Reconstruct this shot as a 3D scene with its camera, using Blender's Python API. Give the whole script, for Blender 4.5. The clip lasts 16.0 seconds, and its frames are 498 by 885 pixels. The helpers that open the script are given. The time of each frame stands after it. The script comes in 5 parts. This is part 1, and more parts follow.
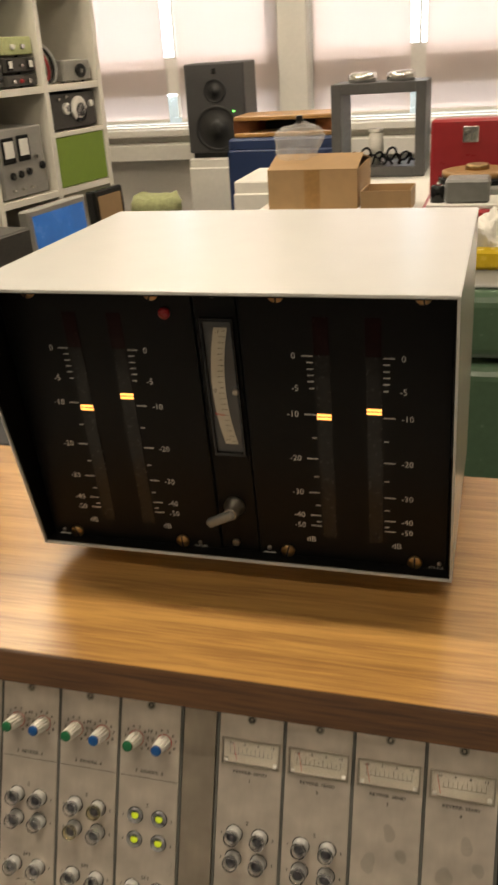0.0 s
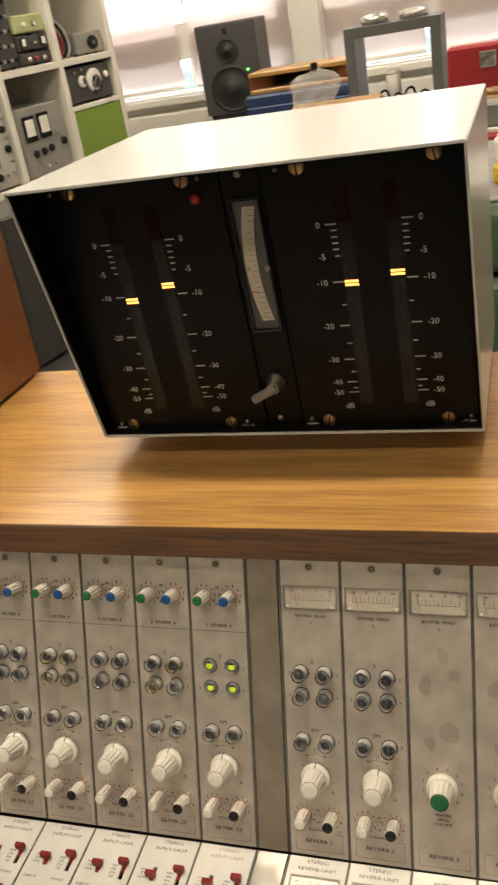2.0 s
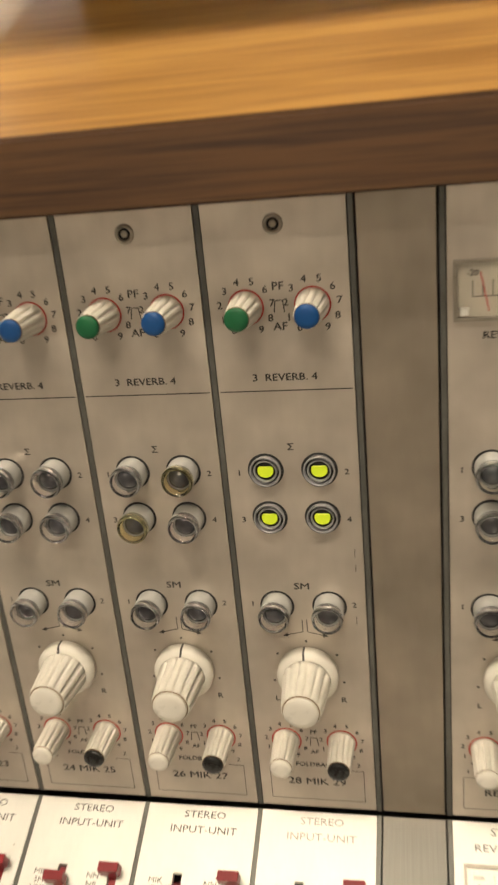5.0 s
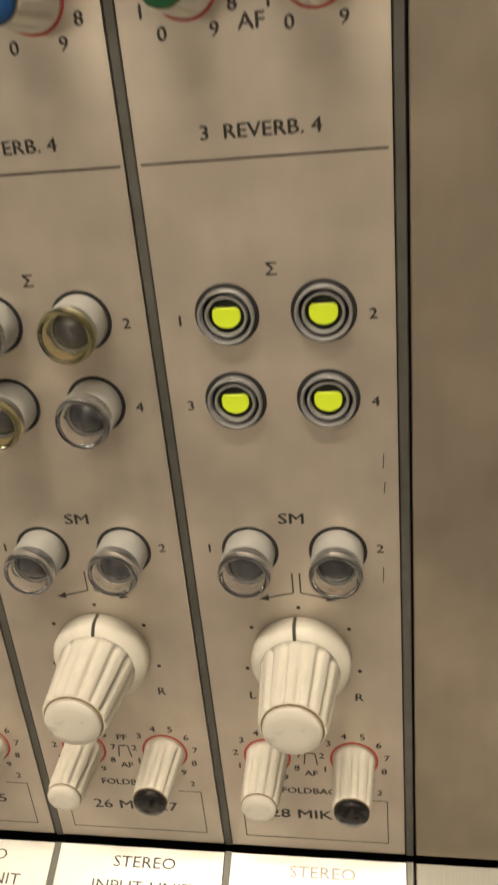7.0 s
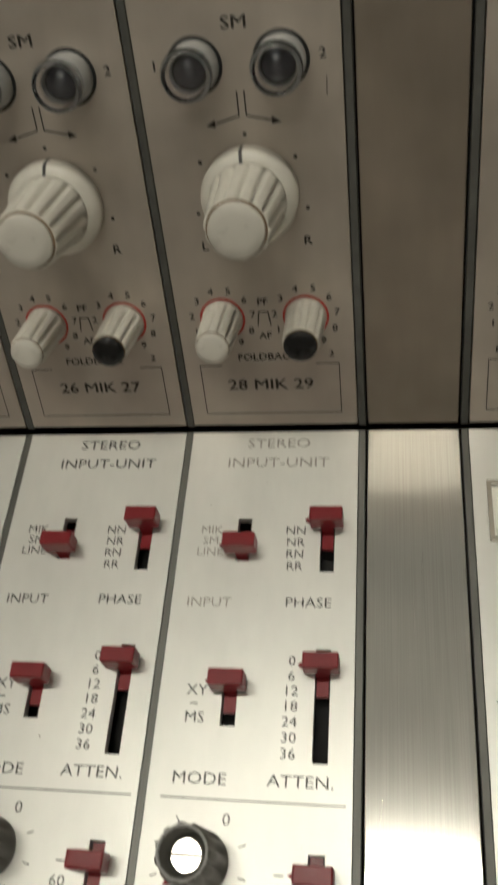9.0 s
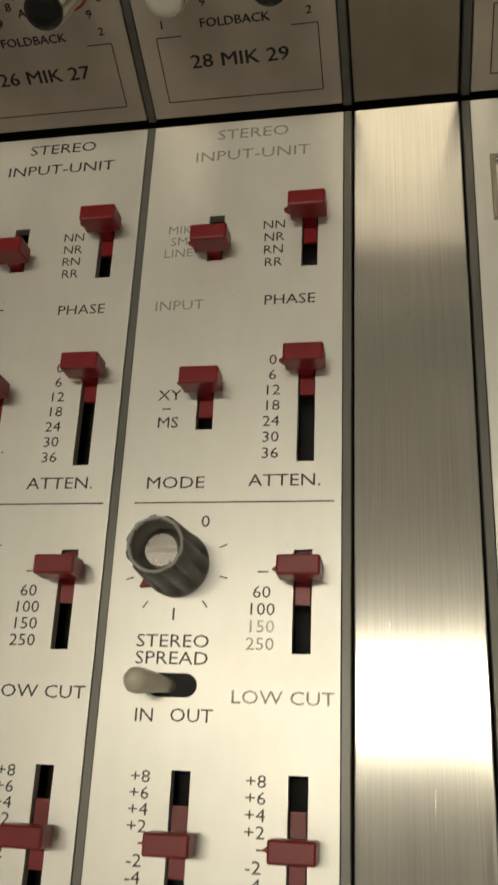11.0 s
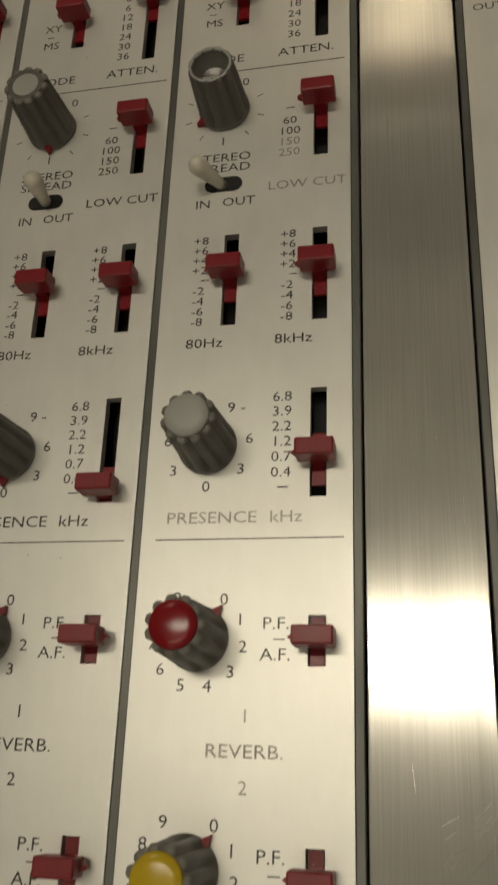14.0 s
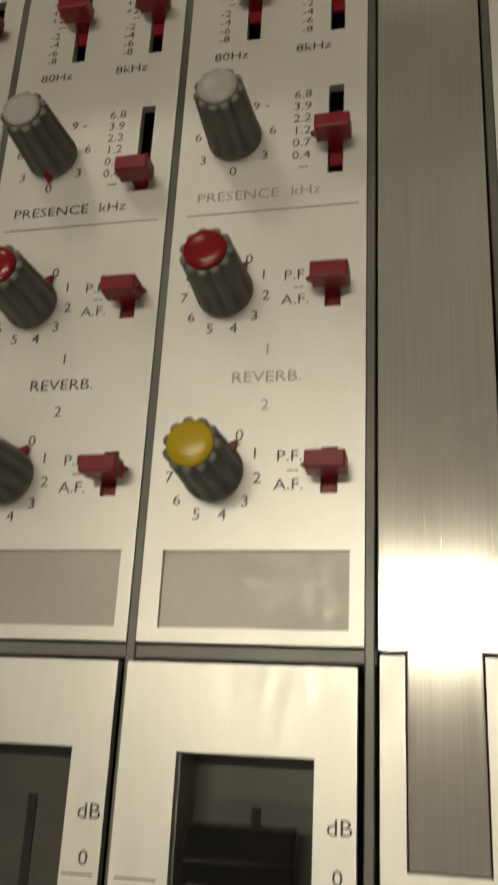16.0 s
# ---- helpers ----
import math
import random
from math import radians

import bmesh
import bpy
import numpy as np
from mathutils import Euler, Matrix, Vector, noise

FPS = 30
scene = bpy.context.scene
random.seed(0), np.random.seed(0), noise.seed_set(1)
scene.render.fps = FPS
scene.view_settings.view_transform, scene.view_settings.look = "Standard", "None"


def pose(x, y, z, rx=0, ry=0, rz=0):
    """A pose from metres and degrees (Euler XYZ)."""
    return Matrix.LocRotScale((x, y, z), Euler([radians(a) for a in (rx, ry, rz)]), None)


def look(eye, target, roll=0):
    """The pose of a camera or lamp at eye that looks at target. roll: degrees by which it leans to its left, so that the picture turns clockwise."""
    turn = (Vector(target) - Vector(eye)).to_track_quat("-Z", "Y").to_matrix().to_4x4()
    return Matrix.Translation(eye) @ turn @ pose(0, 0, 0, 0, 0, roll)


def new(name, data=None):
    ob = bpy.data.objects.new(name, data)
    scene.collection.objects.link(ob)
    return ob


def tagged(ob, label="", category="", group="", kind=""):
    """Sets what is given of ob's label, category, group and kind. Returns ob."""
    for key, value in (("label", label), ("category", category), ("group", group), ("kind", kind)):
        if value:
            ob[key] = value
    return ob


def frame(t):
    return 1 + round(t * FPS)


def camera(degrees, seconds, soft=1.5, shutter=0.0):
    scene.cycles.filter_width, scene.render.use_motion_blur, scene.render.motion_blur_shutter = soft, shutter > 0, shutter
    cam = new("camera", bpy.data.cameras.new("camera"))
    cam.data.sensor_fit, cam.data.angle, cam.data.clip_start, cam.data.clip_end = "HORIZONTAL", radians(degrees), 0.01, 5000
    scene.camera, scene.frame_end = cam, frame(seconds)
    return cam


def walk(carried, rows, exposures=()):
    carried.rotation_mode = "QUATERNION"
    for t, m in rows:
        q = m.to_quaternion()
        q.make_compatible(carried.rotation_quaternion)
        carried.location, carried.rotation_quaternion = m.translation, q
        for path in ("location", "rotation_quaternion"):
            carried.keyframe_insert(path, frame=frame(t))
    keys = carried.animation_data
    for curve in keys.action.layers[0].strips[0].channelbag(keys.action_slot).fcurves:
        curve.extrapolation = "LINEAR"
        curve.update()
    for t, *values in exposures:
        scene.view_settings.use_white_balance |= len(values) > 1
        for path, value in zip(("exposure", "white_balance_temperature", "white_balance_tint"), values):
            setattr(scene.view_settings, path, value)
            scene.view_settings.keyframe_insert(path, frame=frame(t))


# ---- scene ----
import collections
import itertools

cam = camera(31.82, 16.0, 2.5, 0.4)
EXPOSURES = ((0, 0.40, 6450, 9), (1.0, 0.68, 6350, 8), (3.2, 0.66, 6250, 8), (5.3, 0.75, 6450, 9), (6.5, 0.75, 6450, 9), (7.5, 0.40, 6200, 6), (8.0, 0.0, 5650, 4), (9.0, -0.38, 5550, 3), (9.7, -0.58, 5750, 2), (11.8, -0.68, 6150, 3), (13.0, -0.72, 6150, 3), (14.0, -0.9, 6150, 3), (14.5, -1.3, 6150, 3), (15.0, -1.0, 6150, 3), (16.0, -0.7, 6150, 3))
PATH = [
    (0.0, pose(0.1656, -0.3028, 1.3356, 65.45, 3.35, 15.39)),
    (0.5, pose(0.1930, -0.3245, 1.3237, 64.68, 5.13, 19.17)),
    (1.0, pose(0.2114, -0.3465, 1.3092, 63.79, 6.82, 20.52)),
    (1.5, pose(0.2018, -0.3573, 1.2993, 63.33, 8.29, 19.44)),
    (2.0, pose(0.1808, -0.3659, 1.2974, 63.54, 9.06, 15.92)),
    (2.5, pose(0.1678, -0.3941, 1.2880, 63.24, 8.76, 11.71)),
    (3.0, pose(0.1525, -0.4097, 1.2793, 62.12, 8.66, 10.15)),
    (3.2, pose(0.1441, -0.4014, 1.2726, 60.90, 8.86, 10.52)),
    (5.3, pose(0.0083, -0.1023, 1.0655, 46.25, 8.36, 6.63)),
    (5.5, pose(0.0061, -0.0954, 1.0539, 46.11, 8.05, 6.01)),
    (6.0, pose(0.0001, -0.0784, 1.0370, 44.64, 7.48, 5.41)),
    (6.5, pose(0.0009, -0.0641, 1.0201, 43.46, 7.56, 5.74)),
    (7.0, pose(-0.0012, -0.0600, 1.0041, 41.89, 7.84, 5.68)),
    (7.5, pose(0.0013, -0.0701, 0.9888, 40.34, 8.22, 5.67)),
    (8.0, pose(0.0027, -0.0815, 0.9830, 38.81, 8.15, 5.68)),
    (8.5, pose(0.0068, -0.0995, 0.9750, 37.10, 8.38, 5.58)),
    (9.0, pose(0.0086, -0.1140, 0.9646, 34.04, 8.49, 5.07)),
    (9.5, pose(0.0116, -0.1183, 0.9467, 28.44, 8.77, 4.22)),
    (9.7, pose(0.0117, -0.1163, 0.9418, 25.94, 8.58, 3.69)),
    (11.8, pose(0.0098, -0.1479, 0.9341, 22.50, 10.46, 3.02)),
    (12.0, pose(0.0103, -0.1544, 0.9345, 22.37, 10.01, 2.95)),
    (12.5, pose(0.0105, -0.1714, 0.9337, 22.38, 9.71, 2.41)),
    (13.0, pose(0.0123, -0.1920, 0.9330, 22.65, 9.76, 2.37)),
    (13.5, pose(0.0149, -0.2105, 0.9385, 22.33, 10.30, 2.41)),
    (14.0, pose(0.0134, -0.2311, 0.9399, 23.03, 11.58, 2.65)),
    (14.5, pose(0.0144, -0.2409, 0.9387, 23.18, 11.54, 3.04)),
    (15.0, pose(0.0135, -0.2556, 0.9346, 22.75, 11.52, 3.12)),
    (15.5, pose(0.0136, -0.2704, 0.9351, 22.03, 11.64, 3.19)),
    (16.0, pose(0.0131, -0.2917, 0.9334, 21.87, 12.09, 3.49)),
]
walk(cam, PATH, EXPOSURES)

SEAM = 0.80                      # height of the fold between the two control surfaces
LEAN = 22.0                      # the upper panel leans back
FALL = 1.73                      # the lower panel falls towards the operator
UPPER = pose(0, 0, SEAM, 90 - LEAN)            # x along the desk, y up the panel, z out of it
LOWER = pose(0, 0, SEAM, FALL) @ pose(0, 0, 0, 0, 0, 0.22)
WOOD_TOP = 1.009

# ---- light ----
world = bpy.data.worlds.new("sky")
scene.world = world
world.use_nodes = True
_n = world.node_tree.nodes
_sky = _n.new("ShaderNodeTexSky")
_sky.sky_type, _sky.sun_disc = "NISHITA", False
_sky.sun_elevation, _sky.sun_rotation = radians(38), radians(20)
world.node_tree.links.new(_sky.outputs[0], _n["Background"].inputs[0])
_n["Background"].inputs[1].default_value = 0.15

sun_data = bpy.data.lights.new("sun", "SUN")
sun_data.energy, sun_data.angle, sun_data.color = 3.2, radians(0.5), (1.0, 0.95, 0.87)
sun = new("sun", sun_data)
sun.matrix_world = look((2.6, 12, 7.6), (0.5, 5.6, 1.5))

LAMP_WATT, LAMP_TINT = 25.0, (1.0, 0.84, 0.64)
# the pair at y=-3.4 is unseen, added to brighten the upper panels' tops
TUBES = [(-0.15, 0.0, 1.25, 0.98), (-0.15, -1.05, 1.25, 0.32), (-1.1, -3.4, 1.25, 0.32), (1.2, -3.4, 1.25, 0.32), (-1.6, 2.1, 1.25, 1.5), (0.6, 2.1, 1.25, 0.35), (-1.5, 4.2, 1.25, 0.8), (0.9, 4.2, 1.25, 0.8)]

# ---- materials ----
def material(name, color, rough=0.5, metal=0.0, grain=0.06, scale=60.0, bump=0.0, stretch=(1, 1, 1), stains=0.0, stain_scale=6.0,
             emit=None, glass=0.0, aniso=0.0, coat=0.0, ior=1.45, rough_var=0.08, random_tint=0.0, alpha=1.0):
    """Principled surface with fine grain, broad stains and relief."""
    m = bpy.data.materials.new(name)
    m.use_nodes = True
    t = m.node_tree
    b = t.nodes["Principled BSDF"]
    L = t.links.new
    co = t.nodes.new("ShaderNodeTexCoord")
    mp = t.nodes.new("ShaderNodeMapping")
    mp.inputs["Scale"].default_value = stretch
    L(co.outputs["Object"], mp.inputs["Vector"])
    n1 = t.nodes.new("ShaderNodeTexNoise")
    n1.inputs["Scale"].default_value, n1.inputs["Detail"].default_value = scale, 5
    L(mp.outputs[0], n1.inputs["Vector"])
    n2 = t.nodes.new("ShaderNodeTexNoise")
    n2.inputs["Scale"].default_value, n2.inputs["Detail"].default_value = stain_scale, 3
    L(co.outputs["Object"], n2.inputs["Vector"])
    def span(node, lo, hi):
        r = t.nodes.new("ShaderNodeMapRange")
        r.inputs["From Min"].default_value, r.inputs["From Max"].default_value = 0.3, 0.7
        r.inputs["To Min"].default_value, r.inputs["To Max"].default_value = lo, hi
        L(node.outputs["Fac"], r.inputs["Value"])
        return r
    def mul(a, bb):
        x = t.nodes.new("ShaderNodeMath")
        x.operation = "MULTIPLY"
        L(a, x.inputs[0]), L(bb, x.inputs[1])
        return x.outputs[0]
    f = mul(span(n1, 1 - grain, 1 + grain).outputs[0], span(n2, 1 - stains, 1 + stains * 0.3).outputs[0])
    if random_tint:
        oi = t.nodes.new("ShaderNodeObjectInfo")
        r = t.nodes.new("ShaderNodeMapRange")
        r.inputs["To Min"].default_value, r.inputs["To Max"].default_value = 1 - random_tint, 1 + random_tint
        L(oi.outputs["Random"], r.inputs["Value"])
        f = mul(f, r.outputs[0])
    v = t.nodes.new("ShaderNodeVectorMath")
    v.operation = "SCALE"
    v.inputs[0].default_value = color
    L(f, v.inputs["Scale"])
    L(v.outputs[0], b.inputs["Base Color"])
    rr = span(n1, rough - rough_var, rough + rough_var)
    L(rr.outputs[0], b.inputs["Roughness"])
    b.inputs["Metallic"].default_value = metal
    b.inputs["IOR"].default_value = ior
    b.inputs["Coat Weight"].default_value = coat
    b.inputs["Transmission Weight"].default_value = glass
    b.inputs["Anisotropic"].default_value = aniso
    b.inputs["Alpha"].default_value = alpha
    if bump:
        bp = t.nodes.new("ShaderNodeBump")
        bp.inputs["Strength"].default_value, bp.inputs["Distance"].default_value = bump, 0.0006
        L(n1.outputs["Fac"], bp.inputs["Height"])
        L(bp.outputs[0], b.inputs["Normal"])
    if emit:
        b.inputs["Emission Color"].default_value = (*emit[:3], 1)
        b.inputs["Emission Strength"].default_value = emit[3]
    return m


def wood_material(name, light, dark, scale=1.0, rough=0.38):
    """Straight-grained veneer whose grain runs along x."""
    m = bpy.data.materials.new(name)
    m.use_nodes = True
    t = m.node_tree
    b, L = t.nodes["Principled BSDF"], t.links.new
    co = t.nodes.new("ShaderNodeTexCoord")
    cols = []
    for sc, st, det in ((9 * scale, (0.55, 9, 9), 6), (60 * scale, (0.35, 12, 12), 4), (3.0 * scale, (1, 3, 3), 2)):
        mp = t.nodes.new("ShaderNodeMapping")
        mp.inputs["Scale"].default_value = st
        L(co.outputs["Object"], mp.inputs["Vector"])
        n = t.nodes.new("ShaderNodeTexNoise")
        n.inputs["Scale"].default_value, n.inputs["Detail"].default_value, n.inputs["Distortion"].default_value = sc, det, 0.6
        L(mp.outputs[0], n.inputs["Vector"])
        cols.append(n)
    mix = t.nodes.new("ShaderNodeMath")
    mix.operation = "MULTIPLY_ADD"
    L(cols[0].outputs["Fac"], mix.inputs[0])
    mix.inputs[1].default_value = 0.58
    m2 = t.nodes.new("ShaderNodeMath")
    m2.operation = "MULTIPLY_ADD"
    L(cols[1].outputs["Fac"], m2.inputs[0])
    m2.inputs[1].default_value, m2.inputs[2].default_value = 0.72, -0.15
    L(m2.outputs[0], mix.inputs[2])
    ramp = t.nodes.new("ShaderNodeValToRGB")
    ramp.color_ramp.elements[0].position, ramp.color_ramp.elements[0].color = 0.34, (*dark, 1)
    ramp.color_ramp.elements[1].position, ramp.color_ramp.elements[1].color = 0.62, (*light, 1)
    L(mix.outputs[0], ramp.inputs[0])
    v = t.nodes.new("ShaderNodeVectorMath")
    v.operation = "SCALE"
    L(ramp.outputs[0], v.inputs[0])
    r = t.nodes.new("ShaderNodeMapRange")
    r.inputs["To Min"].default_value, r.inputs["To Max"].default_value = 0.8, 1.15
    L(cols[2].outputs["Fac"], r.inputs["Value"])
    L(r.outputs[0], v.inputs["Scale"])
    L(v.outputs[0], b.inputs["Base Color"])
    b.inputs["Roughness"].default_value = rough
    bp = t.nodes.new("ShaderNodeBump")
    bp.inputs["Strength"].default_value, bp.inputs["Distance"].default_value = 0.15, 0.0005
    L(cols[1].outputs["Fac"], bp.inputs["Height"])
    L(bp.outputs[0], b.inputs["Normal"])
    return m


M = {}
def mat(key, *a, **k):
    M[key] = material(key, *a, **k)

mat("upper_plate", (0.62, 0.56, 0.49), 0.36, 0.70, 0.03, 300, 0.004, (1, 0.25, 1), 0.30, 34, rough_var=0.02)
mat("lower_plate", (0.72, 0.71, 0.67), 0.40, 0.48, 0.02, 400, 0.003, (1, 0.3, 1), 0.10, 30, rough_var=0.02)
mat("fader_plate", (0.72, 0.71, 0.67), 0.38, 0.5, 0.03, 400, 0.006, (1, 0.3, 1), 0.07, 30)
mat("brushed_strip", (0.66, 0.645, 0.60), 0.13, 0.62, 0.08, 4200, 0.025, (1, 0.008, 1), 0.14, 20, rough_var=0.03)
# upper blank strip: darker, browner and rougher than the lower one
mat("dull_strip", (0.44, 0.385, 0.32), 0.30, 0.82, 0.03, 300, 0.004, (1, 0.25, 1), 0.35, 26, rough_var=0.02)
mat("label_plate", (0.40, 0.385, 0.35), 0.45, 0.4, 0.04, 500, 0.0, (1, 1, 1), 0.1, 40)
mat("divider", (0.145, 0.145, 0.133), 0.45, 0.6, 0.12, 300, 0, (1, 0.1, 1), 0.3, 20)
mat("gap_black", (0.012, 0.012, 0.012), 0.7, 0, 0.1)
mat("print_black", (0.025, 0.022, 0.02), 0.34, 0, 0.1, 400)
mat("print_grey", (0.30, 0.28, 0.25), 0.5, 0, 0.25, 900)
mat("print_white", (0.62, 0.60, 0.54), 0.5, 0, 0.1)
mat("print_red", (0.45, 0.05, 0.04), 0.5, 0, 0.1)
mat("knob_white", (0.66, 0.635, 0.565), 0.36, 0, 0.03, 250, 0.02, stains=0.06, stain_scale=60)
mat("cap_white", (0.64, 0.615, 0.55), 0.32, 0, 0.02, 300, stains=0.04, stain_scale=60)
mat("cap_green", (0.006, 0.105, 0.037), 0.45, 0, 0.08, 300, stains=0.1)
mat("cap_blue", (0.002, 0.058, 0.21), 0.42, 0, 0.08, 300, stains=0.1)
mat("cap_black", (0.010, 0.010, 0.010), 0.16, 0, 0.1)
mat("cap_red", (0.215, 0.009, 0.012), 0.2, 0, 0.08)
mat("cap_yellow", (0.52, 0.37, 0.016), 0.24, 0, 0.08)
mat("cap_grey", (0.36, 0.36, 0.335), 0.34, 0, 0.05, 200, stains=0.1)
mat("knob_grey", (0.125, 0.12, 0.104), 0.40, 0, 0.10, 300, 0.03, stains=0.15, stain_scale=90)
mat("knob_worn", (0.18, 0.172, 0.152), 0.45, 0, 0.15, 600)
mat("switch_red", (0.20, 0.006, 0.011), 0.38, 0, 0.06, 300, 0.02, stains=0.1, stain_scale=200)
mat("toggle_cream", (0.60, 0.57, 0.48), 0.3, 0, 0.05)
mat("chrome", (0.72, 0.70, 0.66), 0.16, 1.0, 0.04)
mat("dull_metal", (0.36, 0.33, 0.28), 0.38, 1.0, 0.1, 300)
mat("brass_screw", (0.42, 0.29, 0.14), 0.42, 1.0, 0.15, 300, stains=0.3, stain_scale=100)
mat("sleeve_grey", (0.36, 0.36, 0.345), 0.4, 0, 0.06, 200)
mat("lens_clear", (0.93, 0.93, 0.95), 0.05, 0, 0.01, glass=1.0, ior=1.47, rough_var=0.01)
mat("lens_yellowed", (0.86, 0.80, 0.52), 0.05, 0, 0.01, glass=1.0, ior=1.47, rough_var=0.01)
mat("lens_dark", (0.045, 0.045, 0.052), 0.07, 0, 0.05, rough_var=0.03, coat=0.5)
mat("dirt", (0.20, 0.17, 0.13), 0.7, 0, 0.2, 900)
mat("bulb_grey", (0.26, 0.26, 0.27), 0.12, 0.2, 0.05)
mat("flag_lit", (0.50, 0.60, 0.02), 0.45, 0, 0.05, emit=(0.55, 0.70, 0.02, 0.18))
mat("scale_cream", (0.50, 0.46, 0.37), 0.5, 0, 0.05, 200)
mat("knob_mid", (0.40, 0.38, 0.33), 0.36, 0, 0.08, 250, stains=0.1)
mat("grime", (0.20, 0.14, 0.08), 0.7, 0, 0.2, 900)
mat("meter_face", (0.50, 0.455, 0.37), 0.5, 0, 0.05, 200)
mat("meter_window", (0.95, 0.95, 0.95), 0.05, 0, 0.01, glass=1.0, ior=1.2, rough_var=0.01)
mat("box_lacquer", (0.54, 0.54, 0.515), 0.22, 0, 0.01, 40, 0, stains=0.02, stain_scale=5, rough_var=0.0)
mat("panel_black", (0.0045, 0.0043, 0.004), 0.38, 0, 0.15, 200, ior=1.25)
mat("strip_dark", (0.017, 0.016, 0.0145), 0.22, 0, 0.2, 300, ior=1.3)
mat("strip_red", (0.013, 0.0032, 0.003), 0.2, 0, 0.2, 300, ior=1.25)
mat("light_bar", (0.5, 0.25, 0.05), 0.4, 0, 0.05, emit=(1.0, 0.40, 0.08, 2.0))
mat("red_lamp", (0.30, 0.012, 0.018), 0.3, 0, 0.05)
mat("wall_paint", (0.70, 0.67, 0.61), 0.6, 0, 0.03, 40, 0.05, stains=0.06, stain_scale=2)
mat("ceiling_paint", (0.75, 0.73, 0.69), 0.8, 0, 0.05, 30, 0.1, stains=0.05, stain_scale=2)
mat("floor_lino", (0.10, 0.10, 0.11), 0.4, 0, 0.15, 60, 0, stains=0.2, stain_scale=2)
mat("frame_white", (0.74, 0.72, 0.66), 0.4, 0, 0.03, 40, stains=0.05)
mat("shelf_white", (0.72, 0.69, 0.60), 0.42, 0, 0.03, 40, stains=0.05)
mat("door_green", (0.20, 0.30, 0.04), 0.4, 0, 0.04, 60)
mat("charcoal", (0.055, 0.054, 0.055), 0.45, 0, 0.1, 90)
mat("cone_black", (0.018, 0.018, 0.018), 0.5, 0, 0.1)
mat("frame_grey", (0.085, 0.085, 0.085), 0.45, 0, 0.08, 60)
mat("cardboard", (0.36, 0.23, 0.11), 0.75, 0, 0.06, 30, 0.1, stains=0.1)
mat("case_red", (0.34, 0.025, 0.03), 0.35, 0, 0.06, 40, stains=0.1)
mat("machine_green", (0.075, 0.125, 0.075), 0.2, 0, 0.05, 80, stains=0.04, stain_scale=5)
mat("machine_grey", (0.26, 0.26, 0.245), 0.4, 0.3, 0.08, 60, stains=0.15)
mat("gear_grey", (0.33, 0.32, 0.29), 0.45, 0.3, 0.08, 90, stains=0.15)
mat("gear_pale", (0.52, 0.50, 0.45), 0.42, 0.2, 0.06, 90, stains=0.12)
mat("gear_dark", (0.06, 0.057, 0.05), 0.45, 0.2, 0.2, 90)
mat("crate_blue", (0.012, 0.03, 0.10), 0.5, 0, 0.1)
mat("bag_clear", (0.80, 0.80, 0.78), 0.15, 0, 0.05, alpha=0.25)
mat("paper_white", (0.74, 0.72, 0.66), 0.7, 0, 0.04, 50)
mat("cloth_pale", (0.42, 0.45, 0.22), 0.8, 0, 0.15, 60)
mat("screen_blue", (0.02, 0.10, 0.30), 0.25, 0, 0.35, 9, emit=(0.05, 0.2, 0.6, 0.25))
mat("tube_glow", (0.9, 0.9, 0.9), 0.5, 0, 0.01, emit=(1.0, 0.84, 0.64, 5.0))
mat("ground_far", (0.25, 0.27, 0.22), 0.9, 0, 0.2, 3)
mat("led_green", (0.1, 0.6, 0.1), 0.4, 0, 0.05, emit=(0.15, 1.0, 0.1, 4.0))
mat("backdrop_glow", (0.5, 0.5, 0.5), 0.9, 0, 0.02, emit=(0.93, 0.97, 1.0, 5.5))
mat("smudge", (0.16, 0.13, 0.10), 0.5, 0, 0.2, 500, alpha=0.17)
mat("tape_brown", (0.30, 0.17, 0.06), 0.4, 0, 0.1)
M["teak"] = wood_material("teak", (0.50, 0.28, 0.083), (0.285, 0.14, 0.040), rough=0.33)
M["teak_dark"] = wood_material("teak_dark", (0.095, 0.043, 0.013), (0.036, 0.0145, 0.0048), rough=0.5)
M["teak_red"] = wood_material("teak_red", (0.23, 0.086, 0.027), (0.165, 0.057, 0.016))

def blind_material(name, front, through_color, share):
    """Woven fabric that lets part of the daylight through."""
    m = bpy.data.materials.new(name)
    m.use_nodes = True
    t = m.node_tree
    d = t.nodes.new("ShaderNodeBsdfDiffuse")
    d.inputs["Color"].default_value = (*front, 1)
    tr = t.nodes.new("ShaderNodeBsdfTranslucent")
    tr.inputs["Color"].default_value = (*through_color, 1)
    mx = t.nodes.new("ShaderNodeMixShader")
    mx.inputs[0].default_value = share
    t.links.new(d.outputs[0], mx.inputs[1]), t.links.new(tr.outputs[0], mx.inputs[2])
    t.links.new(mx.outputs[0], t.nodes["Material Output"].inputs[0])
    M[name] = m


blind_material("blind", (0.66, 0.60, 0.56), (0.79, 0.72, 0.69), 0.7)

# ---- building helpers ----
MM = 0.001


